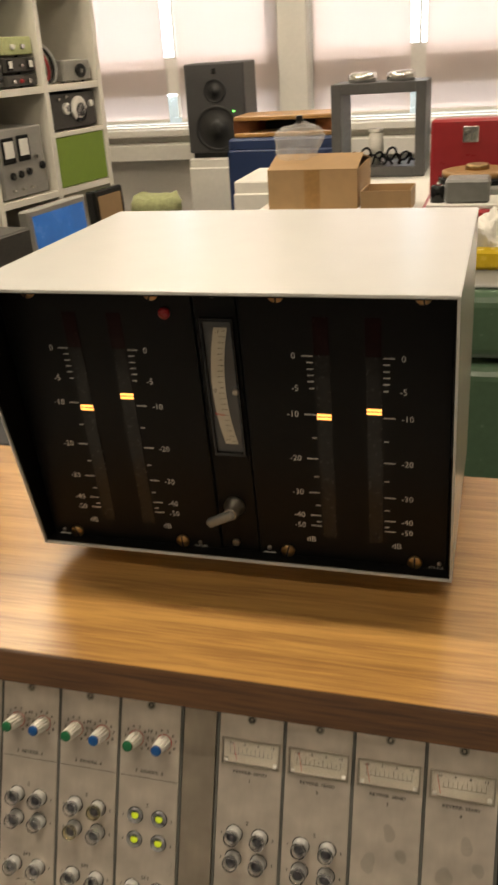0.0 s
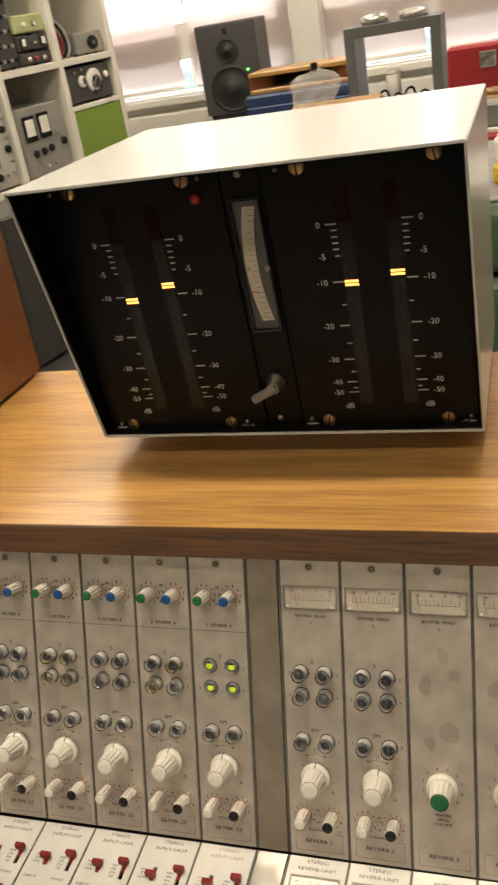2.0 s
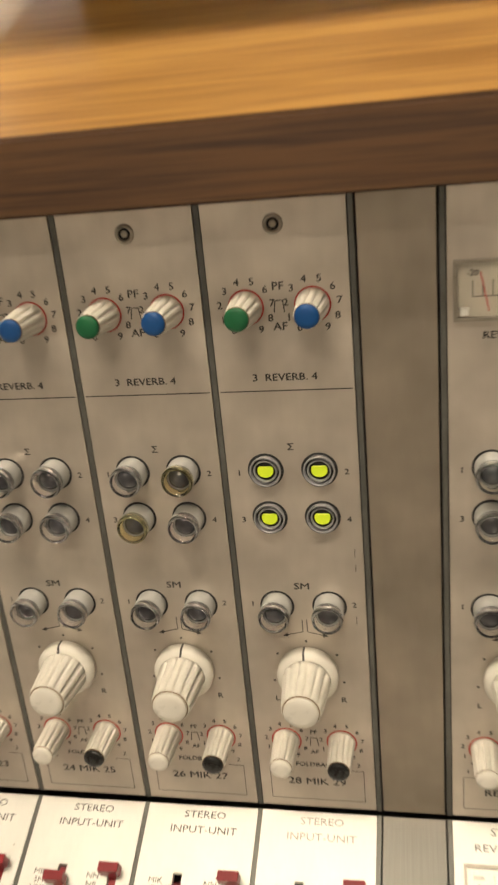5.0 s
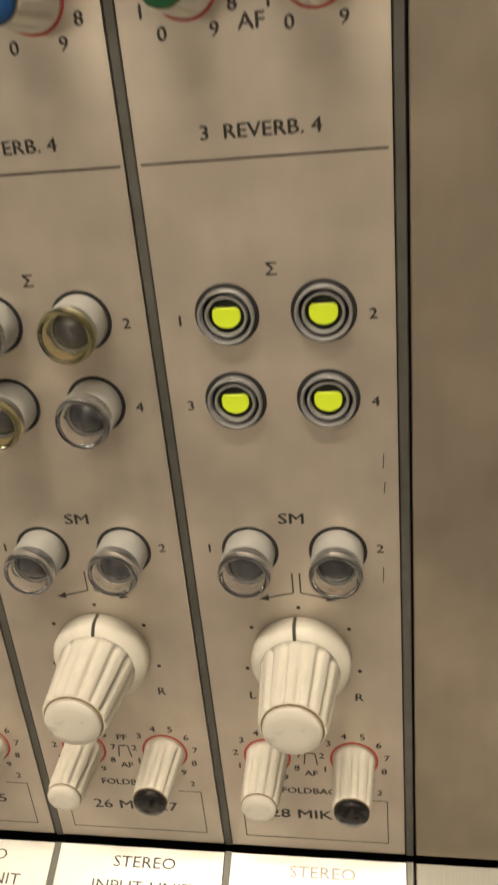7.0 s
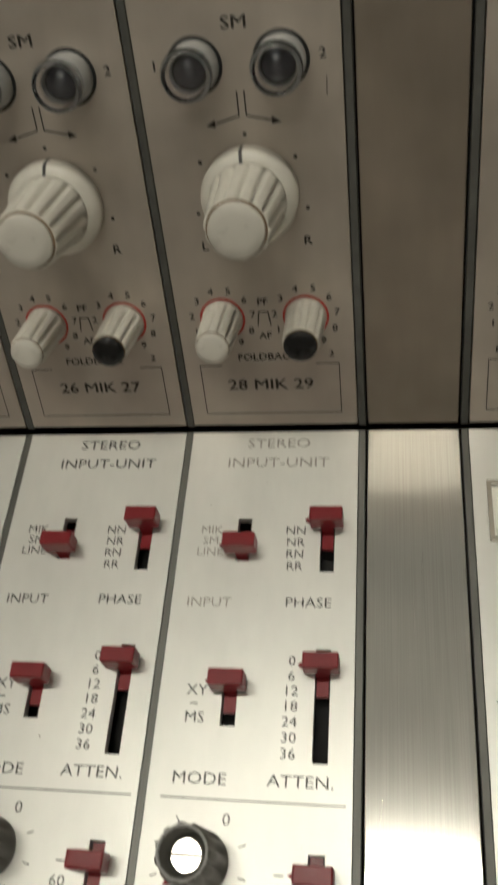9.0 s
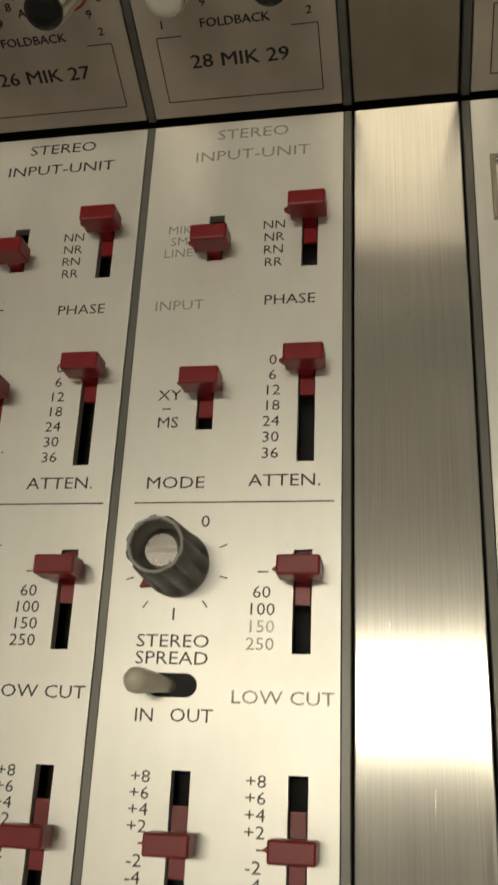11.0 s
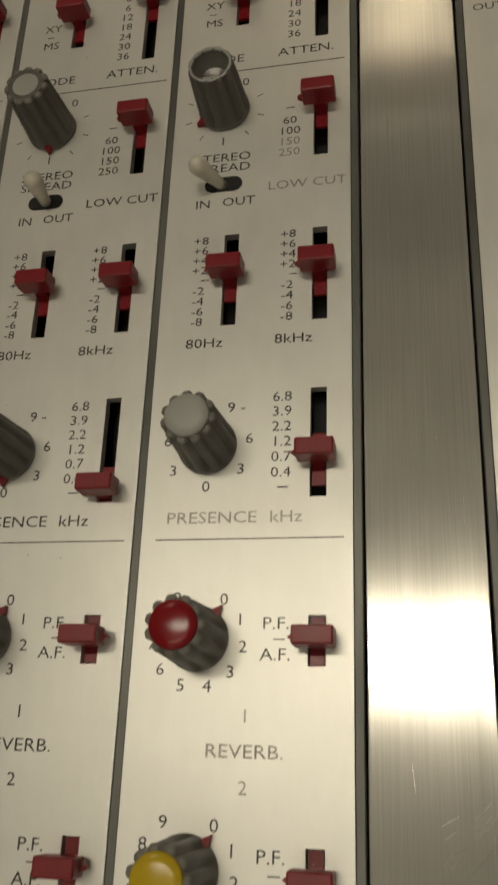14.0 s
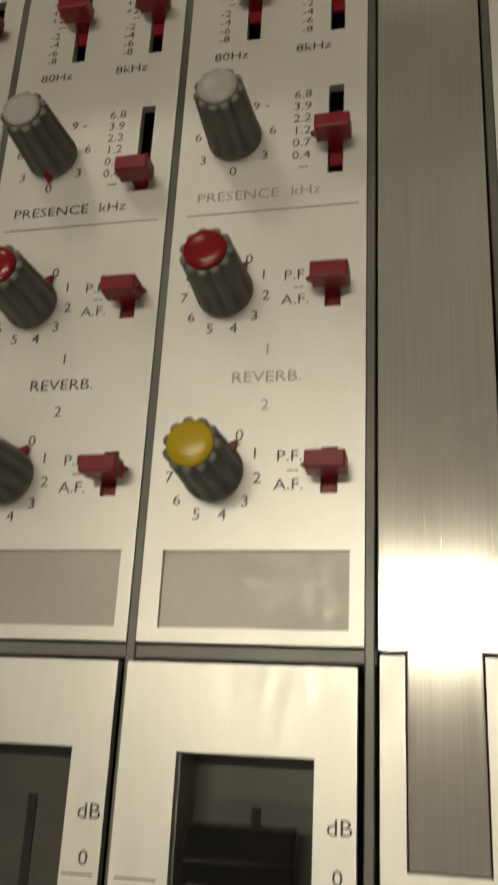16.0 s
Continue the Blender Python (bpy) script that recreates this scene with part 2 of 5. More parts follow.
def bx(bm, x0, x1, y0, y1, z0, z1, bev=0.0, seg=1):
    """A block between two corners, its edges rounded by bev."""
    g = bmesh.ops.create_cube(bm, size=1)
    vs = g["verts"]
    for v in vs:
        v.co = Vector(((x0 + x1) / 2 + v.co.x * (x1 - x0), (y0 + y1) / 2 + v.co.y * (y1 - y0), (z0 + z1) / 2 + v.co.z * (z1 - z0)))
    if bev:
        es = list({e for v in vs for e in v.link_edges})
        bmesh.ops.bevel(bm, geom=es, offset=bev, segments=seg, affect="EDGES", profile=0.5)
    return bm


def lathe(bm, prof, n=32, c=(0, 0, 0), flutes=0, depth=0.0, lo=0, hi=0, m=None, caps=True):
    """Turns a profile of (radius, height) about z; rings lo..hi are fluted."""
    rings = []
    for i, (r, z) in enumerate(prof):
        ring = []
        for k in range(n):
            a = 2 * math.pi * k / n
            rr = r
            if flutes and lo <= i <= hi:
                rr = r - depth * max(0.0, math.cos(flutes * a)) ** 1.5
            p = Vector((rr * math.cos(a), rr * math.sin(a), z))
            if m is not None:
                p = m @ p
            ring.append(bm.verts.new(p + Vector(c)))
        rings.append(ring)
    for a, b in zip(rings, rings[1:]):
        for k in range(n):
            f = bm.faces.new((a[k], a[(k + 1) % n], b[(k + 1) % n], b[k]))
            f.smooth = True
    if caps:
        bm.faces.new(list(reversed(rings[0])))
        bm.faces.new(rings[-1])
    return bm


def prism(bm, pts, x0, x1, axis="x"):
    """A polygon of (a, b) pairs drawn out from x0 to x1 along an axis."""
    def place(a, b, c):
        return {"x": (c, a, b), "y": (a, c, b), "z": (a, b, c)}[axis]
    A = [bm.verts.new(place(a, b, x0)) for a, b in pts]
    B = [bm.verts.new(place(a, b, x1)) for a, b in pts]
    n = len(pts)
    bm.faces.new(A), bm.faces.new(list(reversed(B)))
    for i in range(n):
        bm.faces.new((A[i], B[i], B[(i + 1) % n], A[(i + 1) % n]))
    bmesh.ops.recalc_face_normals(bm, faces=bm.faces)
    return bm


def holed_plate(bm, x0, x1, y0, y1, z0, z1, holes):
    """A plate with rectangular openings (x0, x1, y0, y1), each cut right through it."""
    xs = sorted({x0, x1, *(h[0] for h in holes), *(h[1] for h in holes)})
    ys = sorted({y0, y1, *(h[2] for h in holes), *(h[3] for h in holes)})
    def solid(i, j):
        if not (0 <= i < len(xs) - 1 and 0 <= j < len(ys) - 1):
            return False
        cx, cy = (xs[i] + xs[i + 1]) / 2, (ys[j] + ys[j + 1]) / 2
        return not any(h[0] < cx < h[1] and h[2] < cy < h[3] for h in holes)
    vs = {}
    def V(i, j, z):
        if (i, j, z) not in vs:
            vs[i, j, z] = bm.verts.new((xs[i], ys[j], z))
        return vs[i, j, z]
    for i in range(len(xs) - 1):
        for j in range(len(ys) - 1):
            if not solid(i, j):
                continue
            bm.faces.new((V(i, j, z1), V(i + 1, j, z1), V(i + 1, j + 1, z1), V(i, j + 1, z1)))
            bm.faces.new((V(i, j + 1, z0), V(i + 1, j + 1, z0), V(i + 1, j, z0), V(i, j, z0)))
            if not solid(i - 1, j):
                bm.faces.new((V(i, j, z0), V(i, j, z1), V(i, j + 1, z1), V(i, j + 1, z0)))
            if not solid(i + 1, j):
                bm.faces.new((V(i + 1, j + 1, z0), V(i + 1, j + 1, z1), V(i + 1, j, z1), V(i + 1, j, z0)))
            if not solid(i, j - 1):
                bm.faces.new((V(i + 1, j, z0), V(i + 1, j, z1), V(i, j, z1), V(i, j, z0)))
            if not solid(i, j + 1):
                bm.faces.new((V(i, j + 1, z0), V(i, j + 1, z1), V(i + 1, j + 1, z1), V(i + 1, j + 1, z0)))
    return bm


def meshed(name, bm, m):
    me = bpy.data.meshes.new(name)
    bm.to_mesh(me)
    bm.free()
    me.materials.append(M[m] if isinstance(m, str) else m)
    return me


CACHE = {}
def cached(name, m, build):
    """One mesh for all alike pieces; build(bm) draws it in millimetres."""
    key = (name, m)
    if key not in CACHE:
        bm = bmesh.new()
        build(bm)
        bmesh.ops.scale(bm, vec=(MM, MM, MM), verts=bm.verts)
        CACHE[key] = meshed(name, bm, m)
    return CACHE[key]


def part(name, data, m, parent, label="", at=None):
    """A mesh object under a thing or a part; data is a bmesh or a mesh."""
    me = data if isinstance(data, bpy.types.Mesh) else meshed(name, data, m)
    ob = new(name, me)
    ob.parent = parent
    if at is not None:
        ob.matrix_basis = at
    return tagged(ob, label)


def thing(name, m, label, category, group="", kind=""):
    ob = new(name)
    ob.empty_display_size = 0.02
    ob.matrix_world = m
    return tagged(ob, label, category, group, kind)


def solid(name, bm, m, label, category, group="", kind="", at=None):
    ob = new(name, meshed(name, bm, m))
    if at is not None:
        ob.matrix_world = at
    return tagged(ob, label, category, group, kind)


GLYPHS = {}
def glyphs(s):
    """Vertices and faces of a line of lettering, one unit high, centred on its middle."""
    if s not in GLYPHS:
        cu = bpy.data.curves.new("lettering", "FONT")
        cu.body, cu.resolution_u, cu.align_x = s, 2, "CENTER"
        ob = bpy.data.objects.new("lettering", cu)
        me = bpy.data.meshes.new_from_object(ob)
        vs = [v.co.copy() for v in me.vertices]
        GLYPHS[s] = vs, [list(p.vertices) for p in me.polygons]
        bpy.data.objects.remove(ob), bpy.data.curves.remove(cu), bpy.data.meshes.remove(me)
    return GLYPHS[s]


CAP = max(v.y for v in glyphs("H")[0])


BOLD = 0.0


def letter(vs, fs, s, x, y, h=1.9, wide=1.12, z=0.03, turn=0.0):
    """Adds lettering with capitals h high, centred on (x, y)."""
    gv, gf = glyphs(s)
    k = h / CAP
    ca, sa = math.cos(turn), math.sin(turn)
    for i, (dx, dy) in enumerate(((-BOLD, -BOLD), (BOLD, BOLD)) if BOLD else ((0, 0),)):
        o = len(vs)
        for v in gv:
            a, b = v.x * k * wide + dx, (v.y - CAP / 2) * k + dy * 0.6
            vs.append((x + a * ca - b * sa, y + a * sa + b * ca, z + 0.008 * i))
        fs.extend([j + o for j in f] for f in gf)


def rule(vs, fs, x0, y0, x1, y1, w=0.35, z=0.03):
    """Adds a printed line from one point to another."""
    d = Vector((x1 - x0, y1 - y0)).normalized() * w / 2
    o = len(vs)
    vs += [(x0 + d.y, y0 - d.x, z), (x1 + d.y, y1 - d.x, z), (x1 - d.y, y1 + d.x, z), (x0 - d.y, y0 + d.x, z)]
    fs.append([o, o + 1, o + 2, o + 3])


def spot(vs, fs, x, y, r, z=0.03, n=10):
    o = len(vs)
    vs += [(x + r * math.cos(2 * math.pi * k / n), y + r * math.sin(2 * math.pi * k / n), z) for k in range(n)]
    fs.append(list(range(o, o + n)))


def ring(vs, fs, x, y, r, w, z=0.03, n=28):
    o = len(vs)
    for k in range(n):
        a = 2 * math.pi * k / n
        vs += [(x + (r - w) * math.cos(a), y + (r - w) * math.sin(a), z), (x + r * math.cos(a), y + r * math.sin(a), z)]
    for k in range(n):
        a, b = o + 2 * k, o + 2 * ((k + 1) % n)
        fs.append([a, a + 1, b + 1, b])


def printed(name, vs, fs, m, parent, at=None, gap=None):
    """Print laid on a plate; with a gap, each legend that stands apart is a part of its own."""
    if gap:
        cells = collections.defaultdict(set)
        for n, f in enumerate(fs):
            xs, ys = [vs[i][0] / gap for i in f], [vs[i][1] / gap for i in f]
            for cx in range(math.floor(min(xs)), math.floor(max(xs)) + 1):
                for cy in range(math.floor(min(ys)), math.floor(max(ys)) + 1):
                    cells[cx, cy].add(n)
        blocks, seen = [], set()
        for start in list(cells):
            if start in seen:
                continue
            seen.add(start)
            queue, found = [start], set()
            while queue:
                cx, cy = queue.pop()
                found |= cells[cx, cy]
                for q in itertools.product((cx - 1, cx, cx + 1), (cy - 1, cy, cy + 1)):
                    if q in cells and q not in seen:
                        seen.add(q)
                        queue.append(q)
            blocks.append([fs[n] for n in sorted(found)])
        for block in blocks:
            used = sorted({i for f in block for i in f})
            new_index = {i: k for k, i in enumerate(used)}
            printed(name, [vs[i] for i in used], [[new_index[i] for i in f] for f in block], m, parent, at)
        return
    me = bpy.data.meshes.new(name)
    me.from_pydata([(a * MM, b * MM, c * MM) for a, b, c in vs], [], fs)
    me.materials.append(M[m])
    return part(name, me, m, parent, at=at)

# ---- control pieces, in millimetres ----
def white_knob_mesh(r0, r1, h, key):
    return cached("knob_body_" + key, "knob_white", lambda bm: lathe(bm, [(r0, 0), (r0, 1.2), (r0 * 0.985, 1.6), ((r0 + r1) / 2, h / 2), (r1, h - 1.0), (r1 - 0.35, h)], 88, flutes=11, depth=1.0, lo=2, hi=4))


def cap_mesh(r, m, key):
    return cached("cap_" + key, m, lambda bm: lathe(bm, [(r, 0), (r, 0.7), (r - 0.25, 1.05), (r * 0.6, 1.3), (0.05, 1.38)], 28))


def small_white_knob(parent, x, y, cap, r0=4.5, r1=3.6, h=13.2):
    k = part("knob", white_knob_mesh(r0, r1, h, "small%.1f" % r0), "", parent, at=pose(x * MM, y * MM, 0))
    part("grime_ring", cached("grime_small%.1f" % r0, "grime", lambda bm: lathe(bm, [(r1 - 0.3, h - 0.1), (r1 - 0.32, h + 0.12), (r1 - 0.6, h + 0.14)], 28, caps=False)), "", k)
    part("knob_cap", cap_mesh(r1 - 0.42, cap, "small%.1f" % r0), "", k, at=pose(0, 0, h * MM))
    return k


def big_white_knob(parent, x, y, cap, turn=0.0):
    k = part("rotary_knob", cached("big_body", "knob_white", lambda bm: lathe(bm, [(7.6, 4.6), (7.4, 5.4), (6.8, 12), (6.2, 18.2), (5.8, 19.0)], 112, flutes=14, depth=1.05, lo=1, hi=3)), "", parent, at=pose(x * MM, y * MM, 0, 0, 0, turn))
    part("skirt", cached("skirt", "knob_white", lambda bm: lathe(bm, [(9.6, 0.2), (9.6, 2.6), (9.2, 3.4), (7.6, 4.6)], 48)), "", k)
    def line(bm):
        prism(bm, [(7.3, 4.95), (9.25, 3.62), (9.62, 2.7), (9.66, 0.3), (9.0, 0.3), (8.0, 3.0)], -0.32, 0.32)
    part("index_line", cached("index_line", "print_black", line), "", k)
    part("grime_ring", cached("grime_big", "grime", lambda bm: lathe(bm, [(5.7, 18.9), (5.6, 19.12), (5.1, 19.14)], 40, caps=False)), "", k)
    part("knob_cap", cap_mesh(5.3, cap, "big"), "", k, at=pose(0, 0, 19.0 * MM))
    return k


def lens_button(parent, x, y, lit=False, glass="lens_clear"):
    """A round push button: grey sleeve, clear rim, and a flag or a lens inside."""
    key = "in" if lit else "out"
    sleeve = [(4.6, -1), (4.6, 1.6), (4.4, 1.8), (4.1, 1.6), (4.0, 0.12), (0.1, 0.12)] if lit else [(4.6, -4), (4.6, 5.1), (4.35, 5.3), (3.4, 5.2), (3.3, 3.8), (0.1, 3.8)]
    rim = [(3.5, 5.4), (4.45, 5.4), (4.7, 7.5), (4.55, 8.15), (4.2, 8.4), (3.75, 8.2), (3.45, 6.9), (3.4, 5.45)]
    b = part("push_button", cached("button_sleeve_" + key, "bulb_grey" if lit else "sleeve_grey", lambda bm: lathe(bm, sleeve, 36)), "", parent, at=pose(x * MM, y * MM, 0))
    part("hole_rim", cached("hole_rim", "gap_black", lambda bm: lathe(bm, [(4.4, 0.06), (5.2, 0.06), (5.25, 0.0)], 36, caps=False)), "", b)
    if lit:
        part("pit", cached("pit", "gap_black", lambda bm: lathe(bm, [(3.95, 0.14), (3.95, 0.2), (0.1, 0.2)], 28)), "", b)
        part("inner_ring", cached("inner_ring", "bulb_grey", lambda bm: lathe(bm, [(3.5, 0.2), (3.45, 1.2), (3.25, 1.4), (3.0, 1.2), (2.9, 0.2)], 32, caps=False)), "", b)
        def flag(bm):
            pts = [(-2.2, 1.0), (-1.75, 1.4), (1.75, 1.4), (2.2, 1.0)] + [(2.3 * math.cos(radians(a)), 1.95 * math.sin(radians(a)) - 0.1) for a in range(5, -186, -19)]
            prism(bm, pts, 0.22, 0.8, "z")
            bmesh.ops.bevel(bm, geom=bm.edges[:], offset=0.12, segments=1, affect="EDGES")
        part("lit_flag", cached("lit_flag", "flag_lit", flag), "", b, "glowing yellow-green indicator flag")
    else:
        part("clear_rim", cached("lens_out", glass, lambda bm: lathe(bm, rim, 36, caps=False)), "", b)
        part("inner_lens", cached("inner_lens", "lens_dark", lambda bm: lathe(bm, [(3.3, 3.9), (3.25, 4.6), (2.9, 5.5), (2.3, 6.1), (1.5, 6.55), (0.7, 6.8), (0.05, 6.85)], 28)), "", b)
    return b


def panel_screw(parent, x, y):
    s = part("screw", cached("screw_cup", "dull_metal", lambda bm: lathe(bm, [(2.7, 0.0), (2.6, 0.45), (2.2, 0.7), (1.75, 0.5), (1.6, 0.12)], 28, caps=False)), "", parent, at=pose(x * MM, y * MM, 0))
    part("screw_well", cached("screw_well", "gap_black", lambda bm: lathe(bm, [(1.75, 0.02), (1.75, 0.10), (0.1, 0.10)], 20)), "", s)
    part("screw_head", cached("screw_head", "dull_metal", lambda bm: lathe(bm, [(1.15, 0.05), (1.1, 0.3), (0.55, 0.3), (0.5, 0.12)], 6)), "", s)


def slide_switch(parent, x, y, lo, hi, length=10.0):
    """A red slider at y in a slot that runs from lo to hi."""
    k = part("slide_switch", cached("slide_cap", "switch_red", lambda bm: (bx(bm, -3.45, 3.45, -1.6, 1.6, 1.9, 6.6, 0.35, 2), bx(bm, -1.25, 1.25, -1.4, 1.4, -1.0, 4.1))), "", parent, at=pose(x * MM, y * MM, 0))
    part("pointer", cached("slide_pointer", "switch_red", lambda bm: prism(bm, [(-3.3, 0.9), (-3.3, -0.9), (-4.6, 0)], 2.2, 3.3, "z")), "", k)
    a, b = max(lo + 0.2, y - length / 2), min(hi - 0.2, y + length / 2)
    part("slider_bed", cached("slider_bed_%.1f_%.1f" % (a - y, b - y), "switch_red", lambda bm: bx(bm, -1.2, 1.2, a - y, b - y, -1.6, -0.9)), "", k)
    return k


def grey_knob(parent, x, y, cap, turn, h=14.6, missing=False):
    """A fluted grey knob with a red pointer at its foot; turn in degrees."""
    k = part("knob", cached("grey_knob" + ("_hollow" if missing else ""), "knob_grey", lambda bm: lathe(bm, [(5.55, 0.3), (5.55, 1.2), (5.45, 1.8), (5.15, 8), (4.85, h - 0.7), (4.55, h)] + ([(4.2, h), (3.95, h - 0.3), (3.75, h - 6.0), (0.1, h - 6.0)] if missing else []), 66, flutes=11, depth=1.0, lo=2, hi=5)), "", parent, at=pose(x * MM, y * MM, 0, 0, 0, turn))
    part("pointer", cached("knob_pointer", "switch_red", lambda bm: prism(bm, [(5.0, 1.1), (5.0, -1.1), (7.0, 0)], 0.3, 1.5, "z")), "", k, "red pointer")
    if missing:
        part("rim", cached("bare_rim", "sleeve_grey", lambda bm: lathe(bm, [(4.5, h - 0.2), (4.4, h + 0.1), (4.05, h + 0.1), (3.9, h - 0.4)], 32, caps=False)), "", k, "worn pale rim")
        part("screw", cached("bare_screw", "chrome", lambda bm: (lathe(bm, [(3.0, h - 6), (3.0, h - 4.1), (2.6, h - 3.7)], 24))), "", k, "bare slotted metal screw")
        part("screw_slot", cached("bare_slot", "label_plate", lambda bm: bx(bm, -2.6, 2.6, -0.35, 0.35, h - 4.2, h - 3.66)), "", k, at=pose(0, 0, 0, 0, 0, -turn))
    else:
        part("rim", cached("worn_rim", "knob_worn", lambda bm: lathe(bm, [(4.97, h - 0.5), (4.92, h - 0.3), (4.6, h + 0.04), (4.0, h + 0.05)], 66, flutes=11, depth=1.0, lo=0, hi=2, caps=False)), "", k, "worn pale rim")
        part("knob_cap", cap_mesh(3.95, cap, "grey"), "", k, at=pose(0, 0, (h - 0.2) * MM))
    return k


def lever_toggle(parent, x, y, side, m="toggle_cream"):
    """A toggle lever in an oval slot, tipped to one side (-1, 0 or 1)."""
    t = part("toggle_switch", cached("toggle_slot", "gap_black", lambda bm: prism(bm, [(sx * 2.2 + 1.85 * math.cos(radians(a)), 1.85 * math.sin(radians(a))) for sx, start in ((1, -90), (-1, 90)) for a in range(start, start + 181, 20)], -1.2, 0.06, "z")), "", parent, at=pose(x * MM, y * MM, 0))
    m4 = pose(0, 0, -0.001, 0, 26 * side, 0) @ pose(0, 0, 0)
    part("lever", cached("lever_" + m, m, lambda bm: lathe(bm, [(1.15, 0), (1.3, 3), (1.75, 6.4), (2.0, 8.2), (1.9, 9.4), (1.2, 10.3), (0.1, 10.7)] if m != 'chrome' else [(0.9, 0), (0.9, 2.4), (1.3, 4.6), (1.35, 5.6), (0.8, 6.3), (0.1, 6.5)], 20)), "", t, at=m4)
    return t


def numerals(vs, fs, x, y, r, first, step, labels, h=1.7):
    for i, s in enumerate(labels):
        if s:
            a = radians(first - step * i)
            letter(vs, fs, s, x + r * math.cos(a), y + r * math.sin(a), h)


def bracket(vs, fs, x, y):
    rule(vs, fs, x - 1.0, y + 1.6, x + 1.0, y + 1.6, 0.3)
    rule(vs, fs, x - 1.0, y + 1.6, x - 1.4, y - 1.6, 0.3)
    rule(vs, fs, x + 1.0, y + 1.6, x + 1.4, y - 1.6, 0.3)


def routing_print(vs, fs, x):
    """Lettering common to the routing, stereo and foldback groups."""
    letter(vs, fs, "\u03a3", x, 131.1, 1.9)
    for n, dx, y in (("1", -15.5, 123.3), ("2", 15.5, 123.3), ("3", -15.5, 108.3), ("4", 15.5, 108.3), ("1", -15.5, 79.6), ("2", 15.5, 79.6)):
        letter(vs, fs, n, x + dx, y, 1.7)
    letter(vs, fs, "SM", x, 85.9, 2.1, 1.3)
    for s in (-1, 1):
        rule(vs, fs, x + 0.7 * s, 74.2, x + 0.7 * s, 69.8, 0.3)
        rule(vs, fs, x + 0.7 * s, 69.8, x + 5.6 * s, 68.6, 0.3)
        o = len(vs)
        vs += [(x + 5.4 * s, 69.4, 0.03), (x + 7.2 * s, 68.3, 0.03), (x + 5.4 * s, 67.9, 0.03)]
        fs.append([o, o + 1, o + 2])
    for dx, y in ((0, 66.4), (-9.3, 61.6), (9.3, 61.6), (-11.0, 51.5), (11.0, 51.5)):
        spot(vs, fs, x + dx, y, 0.42)
    letter(vs, fs, "L", x - 10.6, 44.6, 1.8), letter(vs, fs, "R", x + 10.6, 44.9, 1.8)
    for kx in (-9.0, 9.0):
        numerals(vs, fs, x + kx, 28.0, 6.7, 238.5, 33, list("0123456789"), 1.5)
    letter(vs, fs, "PF", x, 31.8, 1.5), bracket(vs, fs, x, 27.8), letter(vs, fs, "AF", x, 23.8, 1.5)
    letter(vs, fs, "FOLDBACK", x, 18.6, 1.6)
    letter(vs, fs, "1", x - 14, 19.0, 1.4), letter(vs, fs, "2", x + 14, 19.0, 1.4)


def name_plate(vs, fs, x):
    for a, b, c, d in ((-15.5, 4.0, 15.5, 4.0), (-15.5, 4.0, -15.5, 16.6), (15.5, 4.0, 15.5, 16.6), (-15.5, 16.6, -10.5, 16.6), (10.5, 16.6, 15.5, 16.6)):
        rule(vs, fs, x + a, b, x + c, d, 0.22)


UPPER_HALF = 18.95


def upper_plate(parent, holes=()):
    bm = bmesh.new()
    holed_plate(bm, -UPPER_HALF * MM, UPPER_HALF * MM, 0.8 * MM, 199.4 * MM, -2 * MM, 0, [tuple(v * MM for v in h) for h in holes])
    return part("faceplate", bm, "upper_plate", parent)


def routing_controls(t, lit=False, glasses="cccccc", balance=0.0):
    for i, (x, y) in enumerate(((-7.7, 124), (7.8, 124), (-7.7, 109), (7.8, 109), (-8, 79), (8, 79))):
        lens_button(t, x, y, lit and i < 4, "lens_yellowed" if glasses[i] == "y" else "lens_clear")
    big_white_knob(t, 0, 54.8, "cap_white", balance)
    for x, c in ((-9, "cap_white"), (9, "cap_black")):
        small_white_knob(t, x, 28.0, c, 4.3, 3.8, 12.8)


